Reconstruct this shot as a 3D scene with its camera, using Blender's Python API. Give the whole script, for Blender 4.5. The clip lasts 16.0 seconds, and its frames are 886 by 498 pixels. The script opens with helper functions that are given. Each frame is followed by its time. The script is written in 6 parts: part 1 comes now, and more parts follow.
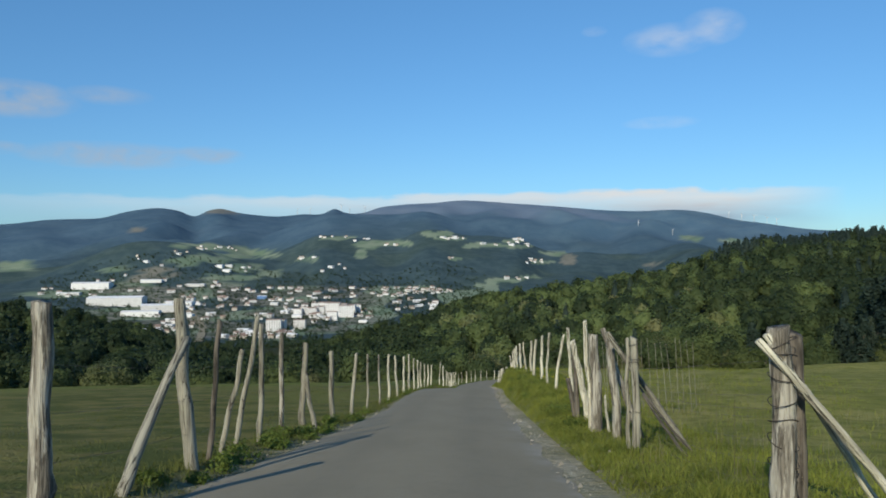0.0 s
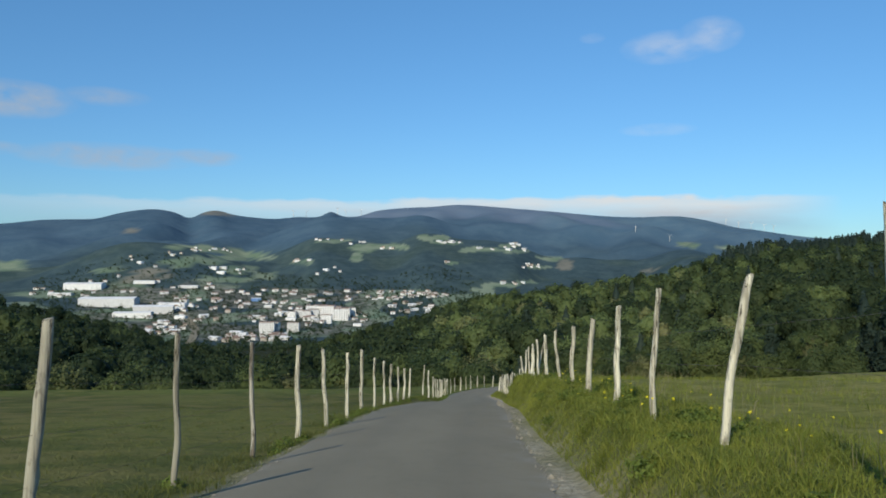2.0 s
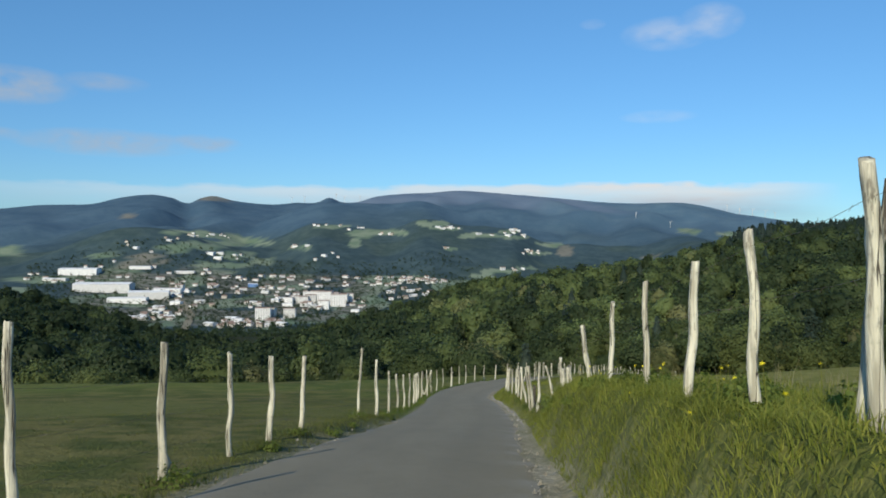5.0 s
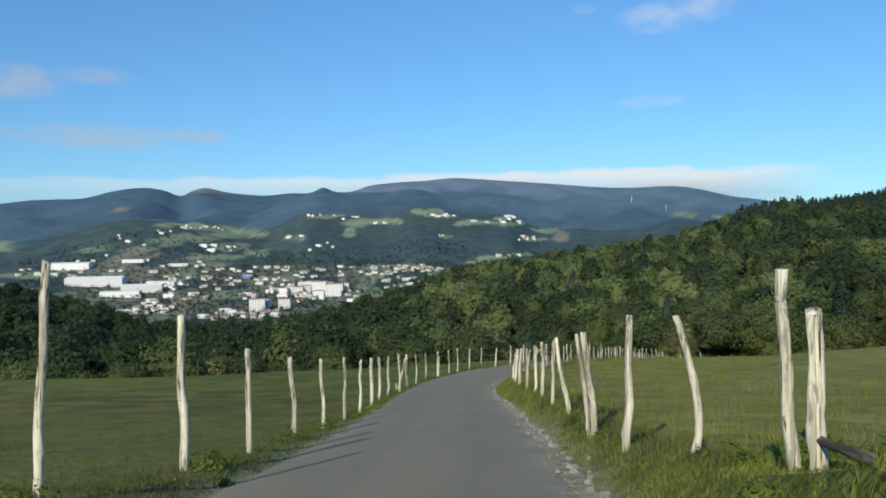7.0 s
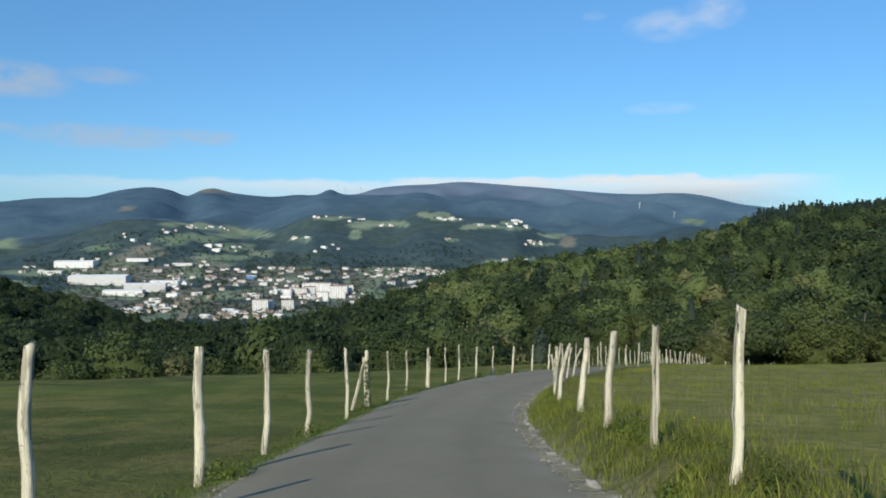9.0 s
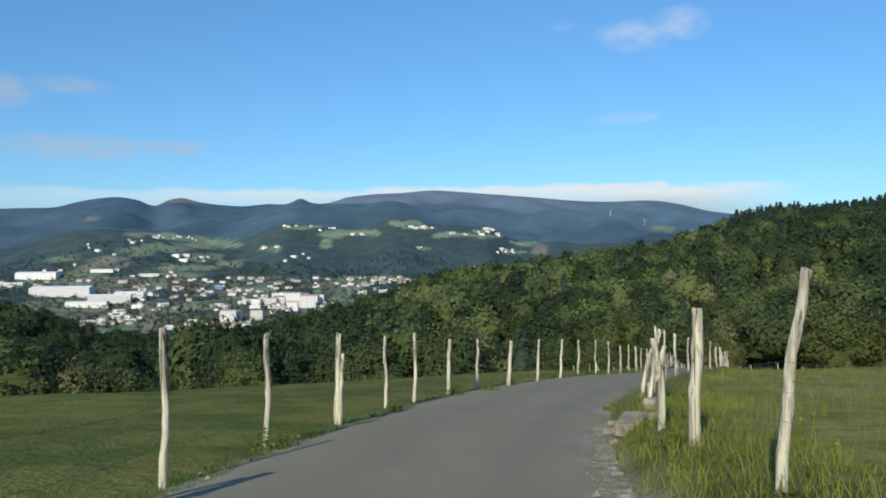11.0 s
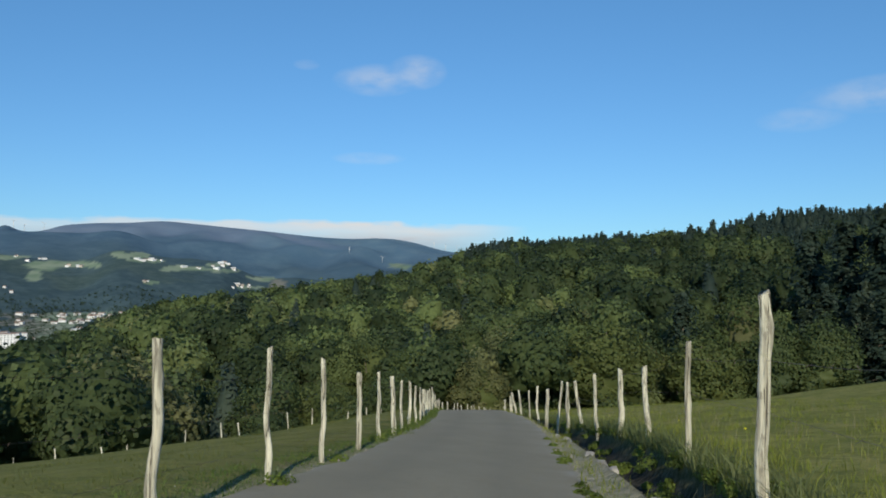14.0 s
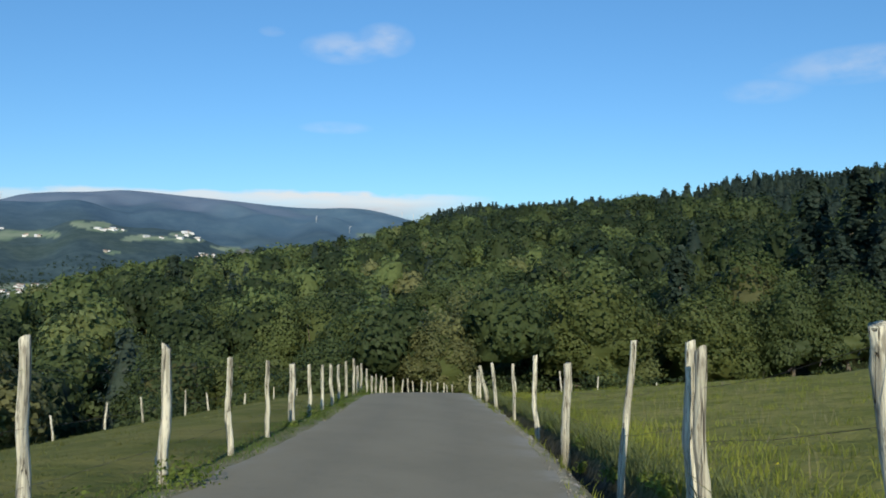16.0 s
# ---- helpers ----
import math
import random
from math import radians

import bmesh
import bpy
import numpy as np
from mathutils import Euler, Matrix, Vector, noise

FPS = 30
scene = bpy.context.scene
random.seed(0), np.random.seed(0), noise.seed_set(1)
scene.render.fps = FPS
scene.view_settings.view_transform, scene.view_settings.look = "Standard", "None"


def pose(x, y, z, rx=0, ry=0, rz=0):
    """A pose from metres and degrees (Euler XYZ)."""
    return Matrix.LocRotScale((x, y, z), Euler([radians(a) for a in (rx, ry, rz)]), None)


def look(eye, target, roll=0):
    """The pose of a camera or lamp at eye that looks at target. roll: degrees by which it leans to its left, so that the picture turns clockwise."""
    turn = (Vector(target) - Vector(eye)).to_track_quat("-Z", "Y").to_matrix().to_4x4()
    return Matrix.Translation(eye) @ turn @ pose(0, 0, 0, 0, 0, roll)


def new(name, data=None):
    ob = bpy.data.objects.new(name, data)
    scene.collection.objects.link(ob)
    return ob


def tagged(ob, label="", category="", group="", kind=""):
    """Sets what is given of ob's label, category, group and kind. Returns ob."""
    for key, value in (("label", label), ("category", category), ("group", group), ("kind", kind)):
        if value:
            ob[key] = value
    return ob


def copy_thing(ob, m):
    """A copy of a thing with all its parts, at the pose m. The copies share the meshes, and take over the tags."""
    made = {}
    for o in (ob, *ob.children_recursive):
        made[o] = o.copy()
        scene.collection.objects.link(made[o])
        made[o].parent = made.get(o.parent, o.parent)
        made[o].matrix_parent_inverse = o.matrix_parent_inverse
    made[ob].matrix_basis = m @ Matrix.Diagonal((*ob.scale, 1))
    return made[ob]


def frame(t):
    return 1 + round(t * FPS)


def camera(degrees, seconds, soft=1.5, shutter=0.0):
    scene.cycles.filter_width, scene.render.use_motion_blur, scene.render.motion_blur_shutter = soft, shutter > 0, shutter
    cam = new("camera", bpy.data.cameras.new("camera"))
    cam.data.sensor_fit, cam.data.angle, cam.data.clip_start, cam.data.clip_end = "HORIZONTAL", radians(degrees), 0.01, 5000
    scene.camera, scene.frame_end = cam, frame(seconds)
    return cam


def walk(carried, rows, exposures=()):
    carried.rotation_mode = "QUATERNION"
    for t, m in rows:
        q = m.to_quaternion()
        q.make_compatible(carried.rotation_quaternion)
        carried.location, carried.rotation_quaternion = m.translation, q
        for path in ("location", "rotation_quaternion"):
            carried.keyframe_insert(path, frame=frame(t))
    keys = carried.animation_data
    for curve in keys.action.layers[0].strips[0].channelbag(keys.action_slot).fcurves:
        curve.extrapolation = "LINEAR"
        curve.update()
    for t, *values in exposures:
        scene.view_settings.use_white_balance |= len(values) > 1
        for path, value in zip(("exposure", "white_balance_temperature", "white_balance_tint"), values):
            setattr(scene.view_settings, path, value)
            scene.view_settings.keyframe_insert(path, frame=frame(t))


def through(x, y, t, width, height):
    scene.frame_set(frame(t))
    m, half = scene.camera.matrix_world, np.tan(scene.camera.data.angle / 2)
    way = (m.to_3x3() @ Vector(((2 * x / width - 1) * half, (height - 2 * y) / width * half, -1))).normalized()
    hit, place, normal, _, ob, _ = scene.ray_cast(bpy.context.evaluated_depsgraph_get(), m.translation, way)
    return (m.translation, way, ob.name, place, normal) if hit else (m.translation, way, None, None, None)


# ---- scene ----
cam = camera(58.50, 16.0, soft=1.8)
PATH = [
    (0, (0.000, 0.000, 1.150), (0.001, 9.999, 1.256), -0.54),
    (0.5, (0.120, 3.604, 0.622), (0.106, 13.603, 0.745), -0.15),
    (1, (0.251, 7.292, 0.110), (0.257, 17.291, 0.270), 0.20),
    (1.5, (0.388, 11.070, -0.397), (0.409, 21.068, -0.234), 0.31),
    (2, (0.533, 14.875, -0.911), (0.580, 24.874, -0.746), 0.04),
    (2.5, (0.699, 18.668, -1.440), (0.764, 28.666, -1.260), 0.12),
    (3, (0.865, 22.393, -1.959), (0.959, 32.391, -1.765), -0.07),
    (3.5, (1.022, 26.093, -2.467), (1.106, 36.091, -2.302), -0.01),
    (4, (1.196, 29.757, -2.923), (1.272, 39.755, -2.749), 0.02),
    (4.5, (1.446, 33.413, -3.377), (1.505, 43.412, -3.230), -0.02),
    (4.7, (1.567, 34.874, -3.563), (1.621, 44.874, -3.512), 0.13),
    (6.8, (2.549, 50.383, -6.067), (2.661, 60.381, -6.181), -0.70),
    (7, (2.621, 51.898, -6.338), (2.729, 61.897, -6.486), -0.95),
    (7.5, (2.776, 55.721, -7.013), (2.882, 65.719, -7.166), -0.67),
    (8, (2.936, 59.565, -7.654), (3.000, 69.564, -7.725), -0.28),
    (8.2, (3.006, 61.116, -7.894), (3.029, 71.116, -7.996), -0.10),
    (10.3, (3.463, 77.672, -10.450), (3.615, 87.670, -10.525), -0.17),
    (10.5, (3.563, 79.229, -10.716), (3.767, 89.227, -10.796), -0.28),
    (11, (3.890, 83.160, -11.346), (4.276, 93.153, -11.325), -0.51),
    (11.5, (4.355, 87.088, -11.920), (5.047, 97.063, -11.781), 0.11),
    (12, (5.056, 91.106, -12.429), (6.189, 101.039, -12.188), -0.21),
    (12.5, (5.934, 95.183, -12.944), (7.612, 105.034, -12.580), 0.23),
    (13, (7.097, 99.223, -13.454), (9.456, 108.931, -13.030), 0.11),
    (13.5, (8.513, 103.144, -13.963), (11.518, 112.673, -13.550), 0.36),
    (14, (10.124, 106.936, -14.429), (13.692, 116.266, -13.955), 0.08),
    (14.5, (11.843, 110.584, -14.875), (15.827, 119.745, -14.429), 0.16),
    (15, (13.626, 114.164, -15.352), (17.764, 123.262, -15.046), 0.36),
    (15.5, (15.384, 117.744, -15.885), (19.458, 126.873, -15.636), 0.30),
    (16, (17.090, 121.315, -16.403), (21.033, 130.505, -16.303), 0.01),
]
walk(cam, [(t, look(eye, target, roll)) for t, eye, target, roll in PATH], [(0, 0.0), (4, 0.0), (7, 0.16), (10.5, 0.17), (11, 0.17), (11.5, -0.08), (12, 0.15), (12.5, -0.04), (13.5, -0.06), (14, -0.03), (14.5, 0.10), (16, 0.14)])

# ---- sky, sun ----
SUN_AZ, SUN_EL = 201.5, 28.5      # bearing and height of the sun, degrees
sun_dir = Vector((math.sin(radians(SUN_AZ)) * math.cos(radians(SUN_EL)), math.cos(radians(SUN_AZ)) * math.cos(radians(SUN_EL)), math.sin(radians(SUN_EL))))
sun = new("sun", bpy.data.lights.new("sun", "SUN"))
sun.data.energy, sun.data.angle, sun.data.color = 4.2, radians(0.53), (1.0, 0.91, 0.73)
sun.rotation_mode = "QUATERNION"
sun.rotation_quaternion = sun_dir.to_track_quat("Z", "Y")

world = bpy.data.worlds.new("sky")
scene.world = world
world.use_nodes = True
WT = world.node_tree
WT.nodes.clear()


def wm(op, a, b=0.0, c=0.0, clamp=False):
    n = WT.nodes.new("ShaderNodeMath")
    n.operation, n.use_clamp = op, clamp
    for i, v in enumerate((a, b, c)):
        if hasattr(v, "links"):
            WT.links.new(v, n.inputs[i])
        else:
            n.inputs[i].default_value = v
    return n.outputs[0]


sky = WT.nodes.new("ShaderNodeTexSky")
sky.sky_type, sky.sun_disc = "NISHITA", False
sky.sun_elevation, sky.sun_rotation = radians(SUN_EL), radians(SUN_AZ)
sky.altitude, sky.air_density, sky.dust_density, sky.ozone_density = 400, 1.0, 0.2, 2.0
coords = WT.nodes.new("ShaderNodeTexCoord")
split = WT.nodes.new("ShaderNodeSeparateXYZ")
WT.links.new(coords.outputs["Generated"], split.inputs[0])
bearing = wm("MULTIPLY", wm("ARCTAN2", split.outputs[0], split.outputs[1]), 57.2958)
height = wm("MULTIPLY", wm("ARCSINE", split.outputs[2]), 57.2958)


def sky_noise(sx, sy, detail, seed):
    both = WT.nodes.new("ShaderNodeCombineXYZ")
    WT.links.new(wm("MULTIPLY", bearing, sx), both.inputs[0])
    WT.links.new(wm("MULTIPLY", height, sy), both.inputs[1])
    both.inputs[2].default_value = seed
    n = WT.nodes.new("ShaderNodeTexNoise")
    n.inputs["Scale"].default_value, n.inputs["Detail"].default_value = 1.0, detail
    WT.links.new(both.outputs[0], n.inputs["Vector"])
    return n.outputs["Fac"]


puff, wisp = sky_noise(0.55, 1.1, 5, 3.1), sky_noise(0.16, 0.9, 4, 8.7)
# small fair-weather clouds: bearing, height, half width, half height, strength
CLOUDS = [(16.1, 14.7, 3.3, 1.2, 0.34), (19.0, 15.3, 2.3, 1.3, 0.34), (11.0, 15.6, 1.0, .4, 0.19), (15.5, 9.2, 2.8, .5, 0.24), (-28.3, 10.3, 4.0, 1.3, 0.85), (-22.9, 10.9, 3.0, .7, 0.55),
          (-22.6, 7.0, 6.2, 1.0, 0.75), (-16.6, 7.2, 2.8, .7, 0.65), (-29.5, 7.2, 2.2, .5, 0.55), (51.5, 12.2, 6.5, 1.3, 0.31), (45.5, 11.0, 3.0, .9, 0.19), (-42, 12, 7, 1.5, 0.71)]
cover = 0.0
for a, e, w, h, k in CLOUDS:
    away = wm("ADD", wm("POWER", wm("DIVIDE", wm("SUBTRACT", bearing, a), w), 2.0), wm("POWER", wm("DIVIDE", wm("SUBTRACT", height, e), h), 2.0))
    body = wm("MULTIPLY", wm("SUBTRACT", 1.0, away, clamp=True), wm("MULTIPLY_ADD", puff, 2.4, -0.55, clamp=True), clamp=True)
    cover = wm("MAXIMUM", cover, wm("MULTIPLY", body, k))
# the long cloud bank that lies on the mountains
upper = wm("MULTIPLY_ADD", wisp, 0.9, 4.0)
upper = wm("ADD", upper, wm("MULTIPLY", wm("POWER", 2.718, wm("MULTIPLY", wm("POWER", wm("DIVIDE", wm("SUBTRACT", bearing, 7.0), 13.0), 2.0), -1.0)), 0.25))
top = wm("MULTIPLY", wm("ADD", wm("SUBTRACT", upper, height), wm("MULTIPLY_ADD", puff, 0.5, -0.25)), 3.6, clamp=True)
ends = wm("MULTIPLY", wm("MULTIPLY_ADD", bearing, -0.14, 3.8, clamp=True), wm("MULTIPLY_ADD", bearing, 0.03, 1.6, clamp=True))
bank = wm("MULTIPLY", wm("MULTIPLY", top, ends), wm("MULTIPLY_ADD", wisp, 1.3, 0.15, clamp=True), clamp=True)
cover = wm("MAXIMUM", cover, wm("MULTIPLY", bank, wm("MULTIPLY_ADD", bearing, 0.015, 0.72, clamp=True)))
mix = WT.nodes.new("ShaderNodeMixRGB")
WT.links.new(cover, mix.inputs[0])
tint = WT.nodes.new("ShaderNodeMixRGB")
tint.blend_type = "MULTIPLY"
tint.inputs[0].default_value = 1.0
tone = WT.nodes.new("ShaderNodeMixRGB")
WT.links.new(wm("MULTIPLY", height, 0.05, clamp=True), tone.inputs[0])
tone.inputs[1].default_value, tone.inputs[2].default_value = (0.45, 0.73, 1.01, 1), (0.61, 1.04, 1.30, 1)
WT.links.new(tone.outputs[0], tint.inputs[2])
WT.links.new(sky.outputs[0], tint.inputs[1])
WT.links.new(tint.outputs[0], mix.inputs[1])
shade = WT.nodes.new("ShaderNodeMixRGB")
under = wm("MULTIPLY_ADD", wm("SUBTRACT", upper, height), 0.75, -0.45, clamp=True)
grey = wm("MULTIPLY", wm("MULTIPLY", wm("MULTIPLY", bearing, -0.2, clamp=True), wm("SUBTRACT", height, 5.3, clamp=True)), 0.85)
WT.links.new(wm("MAXIMUM", under, grey), shade.inputs[0])
shade.inputs[1].default_value, shade.inputs[2].default_value = (7.3, 7.3, 7.2, 1), (3.3, 4.0, 4.9, 1)
WT.links.new(shade.outputs[0], mix.inputs[2])
background = WT.nodes.new("ShaderNodeBackground")
background.inputs[1].default_value = 0.10
WT.links.new(mix.outputs[0], background.inputs[0])
WT.links.new(background.outputs[0], WT.nodes.new("ShaderNodeOutputWorld").inputs[0])

# ---- materials ----


class Surface:
    """A node material, built from noise mixes over world or object places."""

    def __init__(self, name, rough=0.8, world=False, metal=0.0):
        self.m = bpy.data.materials.new(name)
        self.m.use_nodes = True
        self.t = self.m.node_tree
        self.bsdf = self.t.nodes["Principled BSDF"]
        self.bsdf.inputs["Roughness"].default_value = rough
        self.bsdf.inputs["Metallic"].default_value = metal
        self.bsdf.inputs["Specular IOR Level"].default_value = 0.08 if world else 0.25
        if world:
            self.place = self.t.nodes.new("ShaderNodeNewGeometry").outputs["Position"]
        else:
            self.place = self.t.nodes.new("ShaderNodeTexCoord").outputs["Object"]
        self.color = None

    def put(self, socket, v):
        if hasattr(v, "links"):
            self.t.links.new(v, socket)
        else:
            socket.default_value = v

    def math(self, op, a, b=0.0, c=0.0, clamp=False):
        n = self.t.nodes.new("ShaderNodeMath")
        n.operation, n.use_clamp = op, clamp
        for i, v in enumerate((a, b, c)):
            self.put(n.inputs[i], v)
        return n.outputs[0]

    def noise(self, scale, detail=4.0, stretch=(1, 1, 1), rough=0.55):
        at = self.t.nodes.new("ShaderNodeMapping")
        at.inputs["Scale"].default_value = stretch
        self.t.links.new(self.place, at.inputs["Vector"])
        n = self.t.nodes.new("ShaderNodeTexNoise")
        n.inputs["Scale"].default_value, n.inputs["Detail"].default_value, n.inputs["Roughness"].default_value = scale, detail, rough
        self.t.links.new(at.outputs[0], n.inputs["Vector"])
        return n.outputs["Fac"]

    def ramp(self, v, lo, hi):
        n = self.t.nodes.new("ShaderNodeMapRange")
        n.interpolation_type = "SMOOTHSTEP"
        self.put(n.inputs[0], v)
        n.inputs[1].default_value, n.inputs[2].default_value = lo, hi
        return n.outputs[0]

    def blend(self, fac, a, b, kind="MIX"):
        n = self.t.nodes.new("ShaderNodeMixRGB")
        n.blend_type = kind
        self.put(n.inputs[0], fac)
        for s, v in ((n.inputs[1], a), (n.inputs[2], b)):
            self.put(s, (*v, 1) if isinstance(v, tuple) else v)
        return n.outputs[0]

    def island(self):
        return self.t.nodes.new("ShaderNodeNewGeometry").outputs["Random Per Island"]

    def object_random(self):
        return self.t.nodes.new("ShaderNodeObjectInfo").outputs["Random"]

    def mask(self, name):
        n = self.t.nodes.new("ShaderNodeAttribute")
        n.attribute_name = name
        return n.outputs["Fac"]

    def bump(self, height, strength, distance):
        n = self.t.nodes.new("ShaderNodeBump")
        n.inputs["Strength"].default_value, n.inputs["Distance"].default_value = strength, distance
        self.put(n.inputs["Height"], height)
        self.t.links.new(n.outputs[0], self.bsdf.inputs["Normal"])

    def leafy(self, color, through):
        """Leaves: part of the light passes through them."""
        m = self.done(color)
        thin, both = self.t.nodes.new("ShaderNodeBsdfTranslucent"), self.t.nodes.new("ShaderNodeMixShader")
        self.put(thin.inputs["Color"], color)
        both.inputs[0].default_value = through
        self.t.links.new(self.bsdf.outputs[0], both.inputs[1])
        self.t.links.new(thin.outputs[0], both.inputs[2])
        self.t.links.new(both.outputs[0], self.t.nodes["Material Output"].inputs["Surface"])
        return m

    def done(self, color):
        self.put(self.bsdf.inputs["Base Color"], (*color, 1) if isinstance(color, tuple) else color)
        return self.m


def ground_material():
    s = Surface("meadow and hills", 0.95, world=True)
    fine, mid, wide = s.noise(9, 6), s.noise(0.55, 5), s.noise(0.055, 5)
    grass = s.blend(s.ramp(mid, 0.40, 0.60), (0.078, 0.092, 0.025), (0.168, 0.154, 0.053))
    grass = s.blend(s.ramp(wide, 0.40, 0.60), grass, s.blend(s.ramp(fine, 0.3, 0.7), (0.104, 0.128, 0.030), (0.195, 0.182, 0.060)))
    grass = s.blend(s.math("MULTIPLY", s.ramp(fine, 0.55, 0.75), 0.6), grass, (0.05, 0.065, 0.016))
    grass = s.blend(s.math("MULTIPLY", s.ramp(s.noise(1.5, 6, rough=0.62), 0.52, 0.66), 0.55), grass, (0.052, 0.078, 0.018))
    grass = s.blend(s.math("MULTIPLY", s.ramp(s.noise(0.8, 5, rough=0.6), 0.56, 0.68), 0.5), grass, (0.165, 0.140, 0.060))
    right = s.blend(s.ramp(mid, 0.3, 0.7), (0.172, 0.180, 0.042), (0.270, 0.252, 0.078))
    right = s.blend(s.math("MULTIPLY", s.ramp(s.noise(2.4, 6, rough=0.65), 0.46, 0.62), 0.6), right, (0.105, 0.126, 0.027))
    right = s.blend(s.math("MULTIPLY", s.ramp(fine, 0.5, 0.75), 0.55), right, (0.09, 0.11, 0.025))
    grass = s.blend(s.mask("lush"), grass, s.blend(s.ramp(mid, 0.35, 0.65), (0.088, 0.128, 0.026), (0.140, 0.165, 0.040)))
    grass = s.blend(s.mask("right_meadow"), grass, right)
    grass = s.blend(s.mask("rank"), grass, s.blend(s.ramp(fine, 0.35, 0.65), (0.075, 0.098, 0.020), (0.150, 0.160, 0.036)))
    earth = s.blend(s.ramp(fine, 0.35, 0.7), (0.30, 0.275, 0.205), (0.50, 0.46, 0.36))
    col = s.blend(s.mask("earth"), grass, earth)
    # near-black ditch bed: wet soil, with the channel's shade put into the colour
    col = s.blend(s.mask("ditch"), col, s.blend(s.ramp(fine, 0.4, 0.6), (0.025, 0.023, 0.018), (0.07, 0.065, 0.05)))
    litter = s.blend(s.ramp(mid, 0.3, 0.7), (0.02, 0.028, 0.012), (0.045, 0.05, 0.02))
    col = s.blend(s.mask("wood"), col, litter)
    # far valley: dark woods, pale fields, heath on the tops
    # blue haze of distance is put into these far colours
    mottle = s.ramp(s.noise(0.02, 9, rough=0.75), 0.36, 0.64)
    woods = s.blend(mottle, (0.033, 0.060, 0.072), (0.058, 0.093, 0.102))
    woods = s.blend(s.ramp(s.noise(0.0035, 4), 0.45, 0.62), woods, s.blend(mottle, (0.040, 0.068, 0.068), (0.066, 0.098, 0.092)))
    hazy_upland = s.blend(s.ramp(s.noise(0.009, 8, rough=0.7), 0.36, 0.64), (0.050, 0.096, 0.146), (0.072, 0.124, 0.174))
    woods = s.blend(s.mask("hazy_upland"), woods, hazy_upland)
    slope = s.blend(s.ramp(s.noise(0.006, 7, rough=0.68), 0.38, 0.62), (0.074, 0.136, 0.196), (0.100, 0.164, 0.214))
    woods = s.blend(s.mask("hazy_slope"), woods, slope)
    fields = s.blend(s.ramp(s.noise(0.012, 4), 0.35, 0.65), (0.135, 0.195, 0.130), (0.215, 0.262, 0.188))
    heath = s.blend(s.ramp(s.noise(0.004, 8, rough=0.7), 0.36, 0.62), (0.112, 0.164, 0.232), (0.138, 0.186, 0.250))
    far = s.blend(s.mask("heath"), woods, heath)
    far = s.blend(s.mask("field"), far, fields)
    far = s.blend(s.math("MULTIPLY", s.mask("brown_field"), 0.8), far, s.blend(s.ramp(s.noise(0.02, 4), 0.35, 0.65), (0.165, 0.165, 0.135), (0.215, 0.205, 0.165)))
    streets = s.blend(s.ramp(s.noise(0.05, 5), 0.4, 0.6), (0.060, 0.075, 0.055), (0.20, 0.195, 0.17))
    far = s.blend(s.mask("town"), far, streets)
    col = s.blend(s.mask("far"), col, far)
    s.bump(s.math("ADD", s.noise(14, 5), s.math("MULTIPLY", s.noise(3, 4), 2.0)), 0.7, 0.06)
    return s.done(col)


def tarmac_material():
    s = Surface("worn tarmac", 0.82, world=True)
    grit, patch, wide = s.noise(260, 3), s.noise(1.3, 5, (1, 0.3, 1)), s.noise(0.3, 4, (1, 0.25, 1))
    col = s.blend(s.ramp(patch, 0.3, 0.7), (0.232, 0.210, 0.149), (0.259, 0.234, 0.167))
    col = s.blend(s.math("MULTIPLY", s.ramp(wide, 0.4, 0.65), 0.2), col, (0.262, 0.241, 0.180))
    col = s.blend(s.math("MULTIPLY", s.mask("track"), 0.35), col, (0.188, 0.172, 0.127))
    col = s.blend(s.math("MULTIPLY", s.mask("rim"), s.ramp(s.noise(1.1, 6), 0.40, 0.62)), col, (0.30, 0.283, 0.232))
    col = s.blend(s.math("MULTIPLY", s.ramp(grit, 0.55, 0.7), 0.35), col, (0.32, 0.31, 0.295))
    crack = s.ramp(s.math("ABSOLUTE", s.math("SUBTRACT", s.noise(0.9, 7, rough=0.65), 0.5)), 0.0, 0.006)
    col = s.blend(s.math("MULTIPLY", s.math("SUBTRACT", 1.0, crack), 0.2), col, (0.05, 0.05, 0.05))
    s.bump(grit, 0.35, 0.004)
    return s.done(col)


